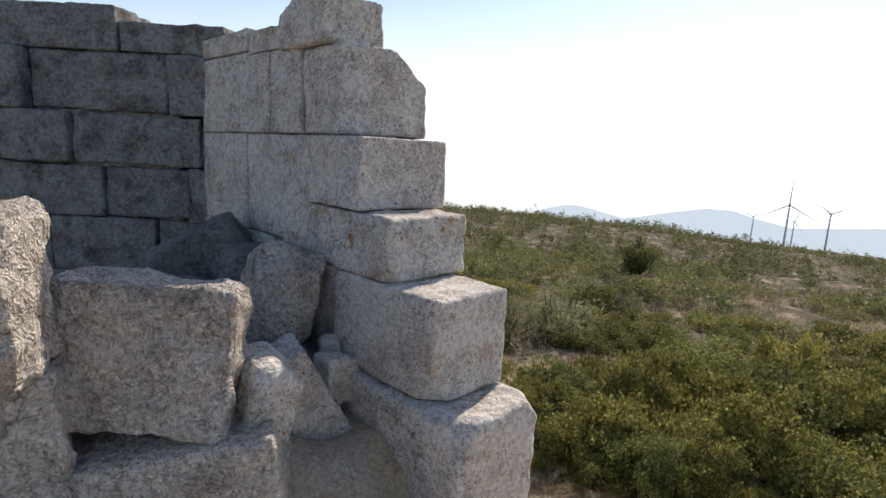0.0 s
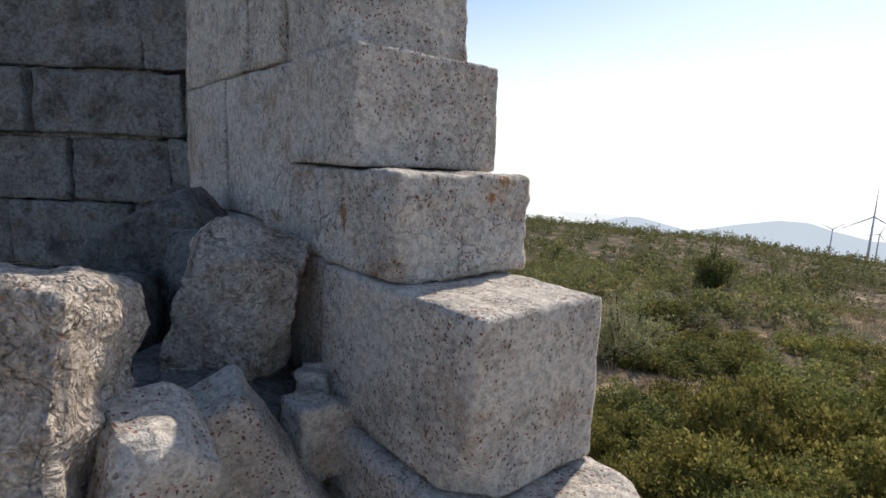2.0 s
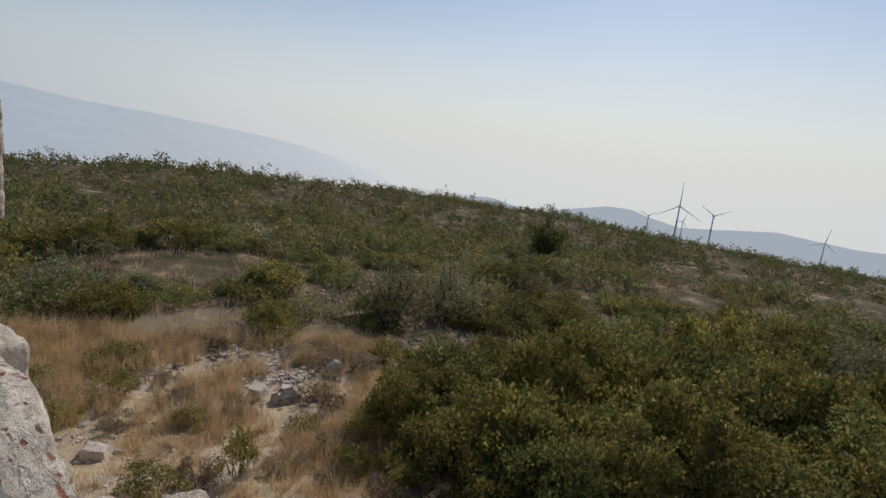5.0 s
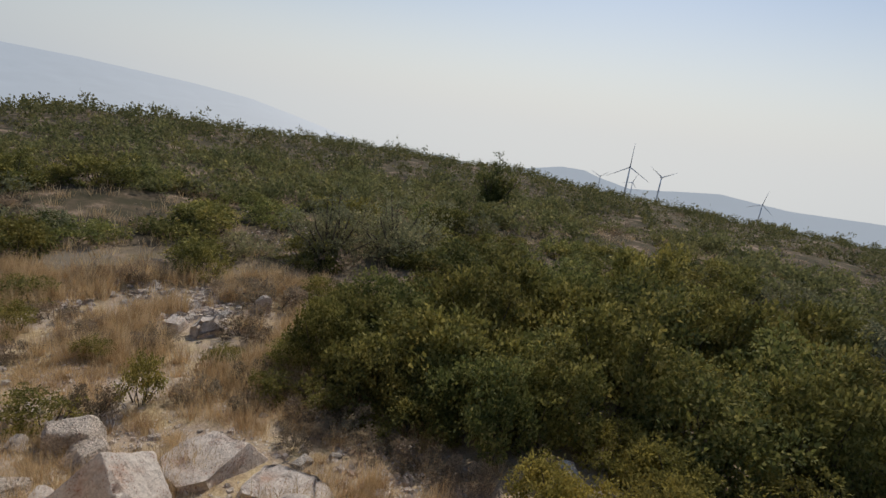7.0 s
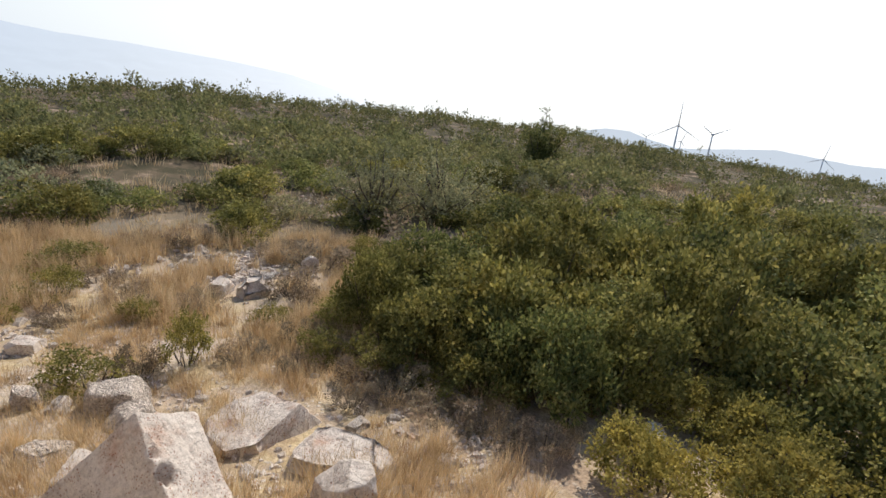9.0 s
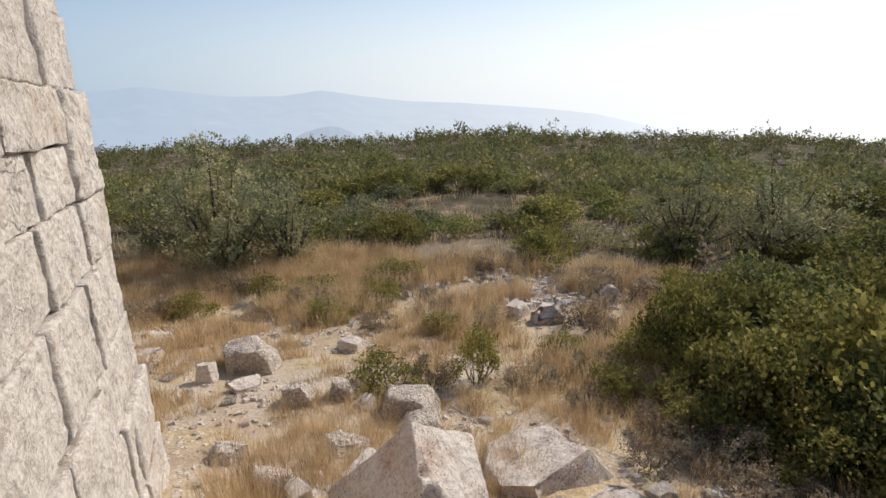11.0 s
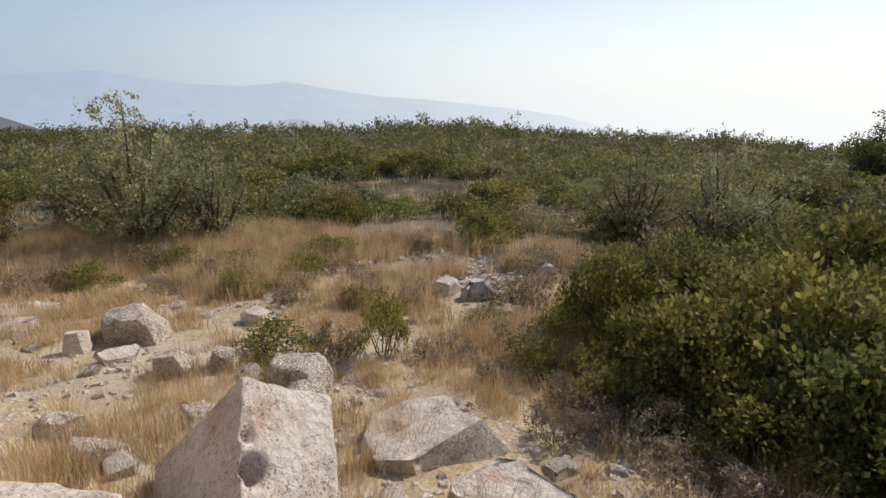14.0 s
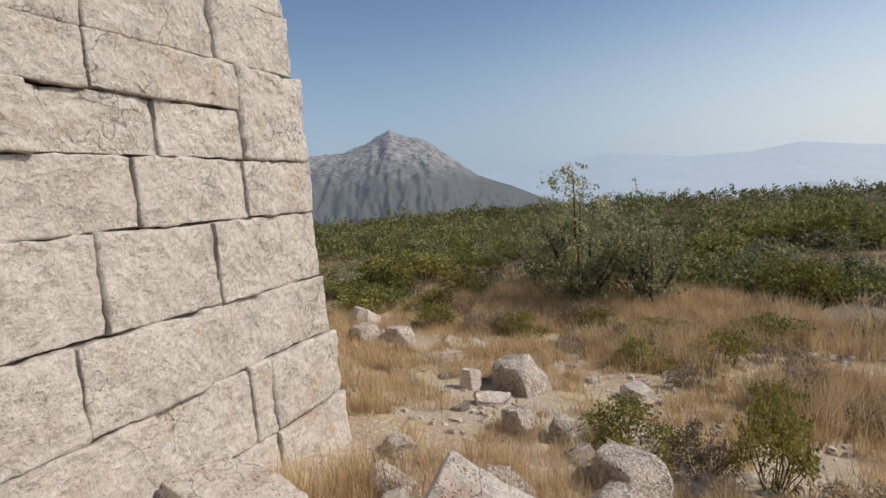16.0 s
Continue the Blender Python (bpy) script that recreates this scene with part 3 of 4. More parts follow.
big_block = corner_block("standing_block", (0.16, 5.95, -2.50), (0.5, -0.72, -0.48), (0.5, 0.7, -0.5), (1.0, 0.47, 0.85), STONE_WHITE, 520, "large pitted white limestone block with a hole, in dry grass",
                         [(0.06, 0.42, 0.05, 0.2), (0.03, 0.28, 0.03, 0.06), (0.02, 0.2, 0.016, 0.04), (0.3, 0.3, 0.02, 0.02), (0.4, 0.5, 0.02, 0.02)])
ROCKS = [
    # x, y, raised, size, turn, material, label
    (0.62, 6.95, -0.03, (0.9, 0.75, 0.34), 55, STONE_WHITE, "low pale limestone block half sunk in dry grass"),
    (1.3, 6.4, 0.0, (0.95, 0.5, 0.34), -28, STONE_WHITE, "low pale limestone block half sunk in dry grass"),
    (1.38, 5.78, 0.10, (0.34, 0.32, 0.52), 20, STONE_WHITE, "white limestone stone eaten into hollows"),
    (-0.42, 5.2, -0.04, (0.95, 0.5, 0.4), 32, STONE_WHITE, "broad pale boulder beside the tower's foot"),
    (-1.2, 4.72, 0.05, (0.6, 0.45, 0.36), 50, STONE_WHITE, "pale boulder at the foot of the wall"),
    (-0.57, 7.4, 0.10, (0.52, 0.34, 0.30), 10, STONE_ROUGH, "brown weathered rock among the grass"),
    (-0.38, 7.12, 0.02, (0.36, 0.34, 0.30), 60, STONE_ROUGH, "brown weathered rock among the grass"),
    (-0.75, 6.62, 0.0, (0.4, 0.3, 0.18), 20, STONE_ROUGH, "brown weathered rock among the grass"),
    (-2.78, 7.9, 0.08, (0.72, 0.45, 0.44), 12, STONE_ROUGH, "pinkish weathered boulder on bare ground"),
    (-2.95, 7.42, 0.07, (0.22, 0.18, 0.26), 30, STONE_WHITE, "small white squared stone"),
    (-2.04, 8.78, 0.05, (0.36, 0.26, 0.2), 0, STONE_WHITE, "small white stone on bare ground"),
    (-2.4, 7.4, 0.02, (0.42, 0.26, 0.12), 70, STONE_WHITE, "small white flat stone"),
    (-1.64, 7.24, 0.05, (0.3, 0.22, 0.24), 20, STONE_ROUGH, "small brown stone on bare ground"),
    (-1.3, 7.45, 0.05, (0.2, 0.2, 0.24), 20, STONE_ROUGH, "small brown stone on bare ground"),
    (-0.85, 5.95, 0.03, (0.28, 0.22, 0.2), 40, STONE_ROUGH, "brown weathered rock among the grass"),
    (-1.5, 6.2, 0.03, (0.26, 0.22, 0.18), 0, STONE_ROUGH, "brown weathered rock among the grass"),
    (-0.35, 6.3, 0.02, (0.34, 0.26, 0.26), 80, STONE_WHITE, "pale broken stone beside a larger block"),
    (-6.1, 7.1, 0.1, (0.6, 0.4, 0.36), 10, STONE_ROUGH, "weathered boulder on bare ground"),
    (-5.7, 7.5, 0.08, (0.5, 0.4, 0.28), 50, STONE_ROUGH, "weathered boulder on bare ground"),
    (-4.9, 8.3, 0.0, (0.9, 0.6, 0.14), 50, STONE_WHITE, "flat pale bedrock showing through the soil"),
    (-4.2, 7.6, 0.0, (0.7, 0.5, 0.12), 10, STONE_WHITE, "flat pale bedrock showing through the soil"),
    (-7.9, 7.5, 0.1, (0.7, 0.5, 0.4), 10, STONE_WHITE, "pale boulder on bare ground"),
    (2.5, 7.1, 0.06, (0.24, 0.2, 0.18), 10, STONE_ROUGH, "small brown stone on the stony path"),
    (2.18, 6.45, 0.03, (0.18, 0.14, 0.1), 60, STONE_ROUGH, "small rusty stone on the stony path"),
    (4.1, 6.6, 0.04, (0.3, 0.28, 0.5), 30, STONE, "grey boulder among the shrubs"),
    (0.0, 10.7, 0.10, (0.42, 0.34, 0.32), 30, STONE_WHITE, "white limestone lump in the rubble spill"),
    (-0.5, 10.9, 0.08, (0.34, 0.3, 0.28), 70, STONE_WHITE, "white limestone lump in the rubble spill"),
    (0.7, 12.1, 0.12, (0.3, 0.26, 0.34), 15, STONE_WHITE, "white limestone lump above the rubble spill"),
]
for k, (x, y, up, size, turn, mat, label) in enumerate(ROCKS):
    big = max(size) > 0.45
    boulder("boulder" if big else "loose_stone", x, y, ground_z(x, y) + up, size, turn, mat, 530 + k, label, 4 if big else 3, 0.07 * max(size) + 0.01, 0.14, 11, (0.15, 0.15), (6 * (k % 3 - 1), 5 * (k % 4 - 1.5)))

PEBBLES = [rock_mesh("loose_stone", (1.0, 0.8, 0.6), mat, 1, 0.14, 0.10, 600 + k, (0.15, 0.2), 9) for k, mat in enumerate((STONE_WHITE, STONE_PALE, STONE_WHITE, STONE_PALE, STONE_ROUGH, STONE_WHITE))]


def scatter_stone(x, y, size, label, group):
    ob = new("loose_stone", random.choice(PEBBLES))
    ob.matrix_world = pose(x, y, ground_z(x, y) + 0.12 * size, random.uniform(-15, 15), random.uniform(-15, 15), random.uniform(0, 360)) @ Matrix.Diagonal((size, size, size * random.uniform(0.45, 0.8), 1))
    return tagged(ob, label, "stone", group)


# a spill of broken stone where an old wall crossed the slope
for k in range(120):
    t = random.random()
    if k < 78:
        x, y = random.gauss(-1.9 + 1.6 * t, 0.5), random.gauss(12.6, 0.42)
    else:
        x, y = random.gauss(-0.1 + 0.35 * t, 0.28), random.gauss(11.6, 0.6)
    scatter_stone(x, y, random.uniform(0.07, 0.2) * (1.8 if k % 12 == 0 else 1), "broken pale limestone in a spill of rubble", "stones of the rubble spill")
for k in range(260):
    x, y = random.uniform(-8.5, 2.6), random.uniform(5.2, 10.2)
    if (Vector((x, y, 0)).dot(N) < 3.1 and x > -2.4) or (x > -1 and 8 < y):
        continue
    scatter_stone(x, y, 0.045 + 0.16 * random.random() ** 3, "small loose limestone fragment on dry soil", "loose stones on the clearing")


def gravel():
    """Chips too many to count on the trodden ground."""
    rng = np.random.default_rng(12)
    verts, faces = [], []
    cube = np.array([(-1, -1, -0.6), (1, -0.8, -0.6), (0.9, 1, -0.6), (-0.8, 0.9, -0.6), (-0.6, -0.5, 0.5), (0.6, -0.6, 0.6), (0.5, 0.6, 0.4), (-0.5, 0.6, 0.6)])
    quads = [(0, 3, 2, 1), (4, 5, 6, 7), (0, 1, 5, 4), (1, 2, 6, 5), (2, 3, 7, 6), (3, 0, 4, 7)]
    spots = [(rng.uniform(-7.5, 1.0), rng.uniform(5.5, 9.8)) for _ in range(5200)]
    spots += [(rng.normal(1.9, 0.5), rng.normal(6.1, 0.6)) for _ in range(1800)] + [(rng.normal(-0.9, 1.1), rng.normal(12.3, 0.55)) for _ in range(2200)] + [(rng.normal(0.8, 0.7), rng.normal(18.3, 1.2)) for _ in range(500)]
    for x, y in spots:
        if (x * K + y * K < 3.0 and x > -2.4) or fbm(x, y, 0.6, 3, 33.0) < -0.15:
            continue
        size = (0.009 + 0.034 * rng.random() ** 3) * (1.6 if y > 10.5 else 1.0)
        a = rng.random() * 6.28
        c, s = math.cos(a), math.sin(a)
        pts = (cube + rng.normal(size=(8, 3)) * 0.2) * size
        base = len(verts)
        z = ground_z(x, y)
        verts.extend((x + c * p[0] - s * p[1], y + s * p[0] + c * p[1], z + p[2]) for p in pts)
        faces.extend(tuple(base + i for i in q) for q in quads)
    return tagged(new("gravel", mesh_of("gravel", verts, faces, STONE_WHITE)), "pale limestone chips strewn over the soil", "gravel", kind="stuff")


gravel()


# ---- plants ----
def leaf_cloud(rng, centres, radii, count, size, flat=0.75):
    """Leaves as small pointed quads in upturned tufts, on the skins of many small clumps."""
    tufts = max(8, count // 9)
    home = rng.integers(0, len(centres), tufts)
    aim = rng.normal(size=(tufts, 3)) + np.array([0, 0, 0.35])
    aim /= np.linalg.norm(aim, axis=1)[:, None]
    depth = (1 - 0.45 * rng.random(tufts) ** 2) * (0.85 + 0.5 * rng.random(tufts) ** 3)
    spot = centres[home] + aim * (radii[home] * depth)[:, None] * np.array([1, 1, flat])
    which = rng.integers(0, tufts, count)
    at = spot[which] + rng.normal(size=(count, 3)) * size * 0.75
    b = aim[which] + rng.normal(size=(count, 3)) * 0.75 + np.array([0, 0, 0.25])
    b /= np.linalg.norm(b, axis=1)[:, None]
    wide = np.cross(b, rng.normal(size=(count, 3)))
    wide /= np.linalg.norm(wide, axis=1)[:, None]
    ln = size * (0.6 + 0.8 * rng.random(count))[:, None]
    wide = wide * 0.3 * ln
    return np.stack([at, at + b * ln * 0.5 + wide, at + b * ln, at + b * ln * 0.5 - wide], 1).reshape(-1, 3)


def quads_mesh(name, verts, material):
    n = len(verts) // 4
    me = bpy.data.meshes.new(name)
    me.vertices.add(n * 4)
    me.vertices.foreach_set("co", np.asarray(verts, dtype=np.float32).ravel())
    me.loops.add(n * 4)
    me.loops.foreach_set("vertex_index", np.arange(n * 4, dtype=np.int32))
    me.polygons.add(n)
    me.polygons.foreach_set("loop_start", np.arange(0, n * 4, 4, dtype=np.int32))
    me.update(calc_edges=True)
    me.materials.append(material)
    return me


def clump_layout(rng, radius, height, count, lump):
    """Centres and radii of the clumps of a spreading shrub."""
    a = rng.random(count) * 2 * math.pi
    r = radius * np.sqrt(rng.random(count)) * 0.82
    knobs = rng.random((8, 2)) * 2 - 1
    near = np.min(np.hypot(r[:, None] * np.cos(a)[:, None] - knobs[:, 0] * radius, r[:, None] * np.sin(a)[:, None] - knobs[:, 1] * radius), axis=1) / radius
    top = height * (1 - 0.5 * (r / radius) ** 2) * (1.15 - 0.95 * np.minimum(near, 0.6))
    z = top * (0.18 + 0.80 * rng.random(count) ** 0.6)
    centres = np.stack([r * np.cos(a), r * np.sin(a), z], 1)
    return centres, lump * (0.6 + 0.7 * rng.random(count))


def stems_mesh(name, rng, centres, thick, material, limit=14):
    """Tapered stems from the foot to the clumps."""
    verts, faces = [], []
    for c in centres[:limit]:
        foot = np.array([c[0] * 0.12, c[1] * 0.12, -0.15])
        mid = foot * 0.4 + c * 0.6 + np.array([*(rng.normal(size=2) * 0.06), -0.1 * c[2]])
        path = [foot, mid, c]
        base = len(verts)
        for p, w in zip(path, (thick, thick * 0.6, thick * 0.2)):
            for k in range(5):
                t = 2 * math.pi * k / 5
                verts.append((p[0] + w * math.cos(t), p[1] + w * math.sin(t), p[2]))
        for i in range(2):
            for k in range(5):
                a, b = base + i * 5 + k, base + i * 5 + (k + 1) % 5
                faces.append((a, b, b + 5, a + 5))
    return mesh_of(name, verts, faces, material, True)


def bush(seed, radius, height, clumps, lump, leaves, size, material, label, name="shrub"):
    rng = np.random.default_rng(seed)
    centres, radii = clump_layout(rng, radius, height, clumps, lump)
    ob = tagged(new(name), label, "shrub", "shrubs of the hillside")
    part("trunk", stems_mesh("trunk", rng, centres, 0.02 * radius + 0.008, BARK), ob)
    part("foliage", quads_mesh("foliage", leaf_cloud(rng, centres, radii, leaves, size), material), ob)
    return ob


GREEN = "dense evergreen lentisk shrub with small olive-green leaves"
NEAR = [bush(1, 1.0, 1.25, 46, 0.2, 10500, 0.056, LEAF, GREEN), bush(2, 1.0, 1.1, 50, 0.19, 10500, 0.056, LEAF, GREEN), bush(3, 1.0, 1.35, 44, 0.21, 10500, 0.056, LEAF_GREEN, GREEN)]
YELLOW = [bush(8, 1.0, 1.0, 70, 0.18, 9500, 0.045, LEAF_YELLOW, "feathery yellow-green shrub beside the stony path")]
SMALL = [bush(9, 1.0, 1.2, 40, 0.22, 3800, 0.06, LEAF, "small dark-green shrub in dry grass"), bush(10, 1.0, 1.0, 40, 0.22, 3800, 0.055, LEAF_DRY, "low brown dried-out scrub bush")]
MID = [bush(4, 1.0, 0.95, 30, 0.24, 2700, 0.076, LEAF_GREEN, GREEN), bush(5, 1.0, 1.15, 30, 0.24, 2700, 0.076, LEAF, GREEN), bush(6, 1.0, 0.9, 28, 0.26, 2000, 0.075, LEAF_OLIVE, "low greyish shrub on the dry slope"), bush(7, 1.0, 0.7, 34, 0.22, 2200, 0.07, LEAF_DRY, "low brown dried-out scrub bush")]


def plant(proto, x, y, scale, tall=1.0, sink=0.12):
    m = pose(x, y, ground_z(x, y) - sink * scale, 0, 0, random.uniform(0, 360)) @ Matrix.Diagonal((scale, scale, scale * tall, 1))
    ob = copy_thing(proto, m)
    ob.matrix_basis = m
    return ob


# the thicket beside the path
for k, (x, y, s) in enumerate([(2.5, 8.9, 1.0), (3.4, 8.5, 1.05), (4.5, 8.6, 1.1), (5.6, 8.3, 1.15), (6.8, 8.2, 1.1), (8.0, 8.0, 1.2), (9.2, 7.6, 1.2), (2.1, 10.0, 0.9), (3.0, 10.2, 1.1), (4.2, 10.0, 1.2),
                               (5.5, 9.9, 1.25), (6.9, 9.8, 1.3), (8.4, 9.6, 1.3), (10.0, 9.2, 1.3), (2.6, 11.4, 0.9), (3.8, 11.5, 1.1), (5.1, 11.5, 1.2), (6.5, 11.4, 1.2), (8.0, 11.2, 1.3), (9.6, 11.0, 1.3),
                               (6.0, 7.1, 1.0), (7.4, 6.8, 1.1), (8.8, 6.2, 1.1), (11.2, 8.0, 1.3), (1.75, 9.3, 0.6), (2.15, 8.3, 0.7), (2.95, 8.05, 0.75), (3.7, 7.8, 0.8), (2.7, 7.7, 0.6), (3.4, 7.35, 0.65), (4.3, 7.6, 0.85)]):
    plant(NEAR[k % 3], x, y, s * random.uniform(0.88, 1.02), random.uniform(0.9, 1.45))
for x, y, s in [(3.75, 6.05, 0.6), (4.4, 5.6, 0.7), (5.2, 6.2, 0.8), (5.0, 5.0, 0.75), (6.1, 5.5, 0.9), (4.75, 7.1, 0.6), (7.2, 5.2, 1.0)]:
    plant(YELLOW[0], x, y, s, random.uniform(0.9, 1.1))
for x, y, s, tall, kind in [(-0.98, 7.85, 0.45, 0.8, 0), (-0.65, 8.1, 0.3, 1.1, 1), (-0.27, 8.3, 0.3, 1.95, 0), (1.35, 9.3, 0.45, 0.9, 0), (0.9, 9.0, 0.4, 0.8, 1), (1.5, 8.5, 0.4, 0.8, 1), (-2.7, 10.6, 0.5, 0.8, 0), (-2.1, 9.6, 0.35, 0.7, 1),
                            (-6.7, 8.4, 0.5, 0.9, 0), (-5.8, 9.0, 0.5, 0.9, 1), (-5.2, 9.4, 0.45, 0.9, 0), (0.9, 12.4, 0.8, 0.75, 1), (0.1, 13.0, 0.6, 0.7, 1), (-1.6, 13.4, 0.55, 0.8, 1), (-0.6, 13.9, 0.7, 0.9, 0), (-2.4, 13.3, 0.5, 0.7, 1),
                            (1.9, 12.9, 0.6, 0.8, 0), (1.6, 7.9, 0.4, 0.8, 1), (-4.0, 11.2, 0.6, 0.6, 0), (-3.2, 12.0, 0.7, 0.6, 0), (-3.0, 9.8, 0.4, 0.9, 0), (-1.6, 10.4, 0.45, 0.8, 1), (-3.6, 10.2, 0.5, 0.8, 1), (-0.6, 10.2, 0.4, 0.8, 1), (-1.2, 9.7, 0.3, 1.0, 0), (-4.6, 10.5, 0.5, 0.9, 0), (-2.3, 11.3, 0.45, 0.7, 1), (0.6, 10.6, 0.5, 0.8, 1), (0.4, 9.7, 0.35, 0.9, 0), (-5.6, 10.8, 0.6, 0.8, 1), (-4.1, 9.5, 0.35, 0.8, 1), (1.9, 7.6, 0.4, 0.9, 1), (2.25, 7.2, 0.36, 0.8, 1), (1.6, 8.2, 0.4, 0.9, 0), (1.45, 7.35, 0.28, 0.9, 1), (2.65, 6.85, 0.36, 0.8, 1), (1.2, 8.5, 0.4, 0.9, 0), (0.3, 8.4, 0.35, 0.8, 1), (0.9, 8.2, 0.3, 0.8, 1), (3.0, 6.6, 0.32, 0.8, 1), (-8.5, 9.0, 0.6, 0.8, 0), (-9.4, 10.4, 0.8, 0.8, 0), (-7.6, 9.6, 0.5, 0.7, 1)]:
    plant(SMALL[kind], x, y, s, tall)


def clearing(x, y):
    """Where no tall shrubs grow: the stony ground beside the tower and the grass around it."""
    if math.hypot(x, y) < 6.5 or (x > 1.2 and y < 12.5 and x < 12):
        return True
    if -9.5 < x < 2.2 and y < 13.2 and not (x < -1.8 and y > 11.3) and not (x < -6 and y > 10.2):
        return True
    if abs(x + 5.0 + (y - 13.5) * 0.12) < 0.35 and y < 19:
        return True
    if math.hypot(x + 6.6, y - 11.4) < 1.7 or math.hypot(x + 3.4, y - 17.5) < 1.3:
        return True
    return math.hypot(x - 0.9, y - 17.2) < 1.9


made = 0
for k in range(3200):
    r = 8 + 15 * random.random() ** 0.72
    a = radians(random.uniform(-98, 62))
    x, y = r * math.sin(a), r * math.cos(a)
    if clearing(x, y) or made >= 275:
        continue
    patch = fbm(x, y, 0.3, 3, 20.0)
    if patch < -0.12 and random.random() < 0.55:
        continue
    made += 1
    pick = random.choices((0, 1, 2, 3), (6, 4, 2, 1) if patch > 0 else (1, 1.5, 2.5, 5))[0]
    near = min(1.0, 0.6 + 0.05 * max(0.0, r - 10))
    plant(MID[pick], x, y, random.uniform(0.65, 1.25) * near * (0.7 if pick == 3 else 1), random.uniform(0.6, 0.95))
for ob in NEAR + MID + SMALL + YELLOW:
    for o in (*ob.children_recursive, ob):
        bpy.data.objects.remove(o)


def limb(verts, faces, path, widths):
    base = len(verts)
    for p, w in zip(path, widths):
        for k in range(7):
            t = 2 * math.pi * k / 7
            verts.append((p[0] + w * math.cos(t), p[1] + w * math.sin(t), p[2]))
    for i in range(len(path) - 1):
        for k in range(7):
            a, b = base + i * 7 + k, base + i * 7 + (k + 1) % 7
            faces.append((a, b, b + 7, a + 7))


def wild_tree(x, y, height, spread, seed, material, label, leaves=9000, leaf=0.06):
    """A small multi-stemmed tree with an open, uneven crown."""
    rng = np.random.default_rng(seed)
    ob = tagged(new("wild_olive_tree"), label, "tree")
    ob.matrix_world = pose(x, y, ground_z(x, y) - 0.05)
    verts, faces, centres, radii = [], [], [], []
    for k in range(15):
        a = rng.random() * 6.28
        out = spread * (0.15 + 0.85 * rng.random())
        top = height * (1.0 if k == 0 else (1 - 0.35 * out / spread) * (0.62 + 0.32 * rng.random()))
        if k == 0:
            out = spread * 0.15
        tip = np.array([out * math.cos(a), out * math.sin(a), top])
        mid = tip * np.array([0.5, 0.5, 0.45]) + rng.normal(size=3) * 0.05
        limb(verts, faces, [tip * np.array([0.06, 0.06, 0]), mid, tip * np.array([0.85, 0.85, 0.8]), tip], [0.05, 0.03, 0.016, 0.005])
        for f in np.linspace(0.14, 1.0, 9):
            on = mid * f / 0.5 if f < 0.5 else mid + (tip - mid) * (f - 0.5) / 0.5
            centres.append(on + rng.normal(size=3) * np.array([0.2, 0.2, 0.12]))
            radii.append(0.28 * (1.25 - f) + 0.16)
    part("trunk", mesh_of("trunk", verts, faces, BARK, True), ob)
    part("crown", quads_mesh("crown", leaf_cloud(rng, np.array(centres), np.array(radii), leaves, leaf, 1.0), material), ob)
    return ob


wild_tree(-6.9, 11.7, 2.75, 1.7, 31, LEAF_OLIVE, "wild olive tree with a thin grey-green crown", 15000)
wild_tree(-8.6, 12.6, 2.2, 1.6, 32, LEAF_OLIVE, "wild olive tree with a low grey-green crown", 7000)
wild_tree(-5.9, 12.6, 2.1, 1.2, 33, LEAF_OLIVE, "bushy wild olive with sparse grey twigs", 4500)
wild_tree(1.9, 15.4, 1.9, 1.5, 34, LEAF_OLIVE, "thin grey shrub tree among the scrub", 7000)
wild_tree(3.6, 16.2, 2.0, 1.6, 35, LEAF_OLIVE, "thin grey shrub tree among the scrub", 7500)
wild_tree(10.0, 26.8, 2.6, 1.5, 36, LEAF_GREEN, "dark wild olive standing above the scrub", 9000, 0.09)


def far_scrub(name, seed, tries, r0, r1, leaves, leaf, material, label, low=-0.55, high=9.0, size=(0.6, 1.45)):
    """Scrub too far off to count."""
    rng = np.random.default_rng(seed)
    all_verts = []
    for k in range(tries):
        r = r0 + (r1 - r0) * rng.random() ** 0.85
        a = radians(rng.uniform(-98, 62))
        x, y = r * math.sin(a), r * math.cos(a)
        if not low < fbm(x, y, 0.1, 3, 40.0) < high:
            continue
        s = rng.uniform(*size)
        tall = s * (0.85 if rng.random() > 0.03 else 1.5)
        centres, radii = clump_layout(rng, s, tall, 9, 0.36 * s)
        v = leaf_cloud(rng, centres, radii, leaves, leaf * s)
        all_verts.append(v + np.array([x, y, ground_z(x, y) - 0.2]))
    ob = new(name, quads_mesh(name, np.concatenate(all_verts), material))
    return tagged(ob, label, "scrub", kind="stuff")


far_scrub("hillside_scrub", 78, 600, 21, 36, 480, 0.105, LEAF_FAR, "evergreen scrub on the middle of the hillside", -0.3)
far_scrub("far_scrub", 77, 3000, 34, 88, 135, 0.135, LEAF_FAR, "evergreen scrub covering the far hillside", -0.45)
far_scrub("brown_scrub", 79, 900, 14, 60, 150, 0.13, LEAF_DRY, "brown dried-out low scrub between the green shrubs", -9.0, 0.05, (0.4, 0.8))


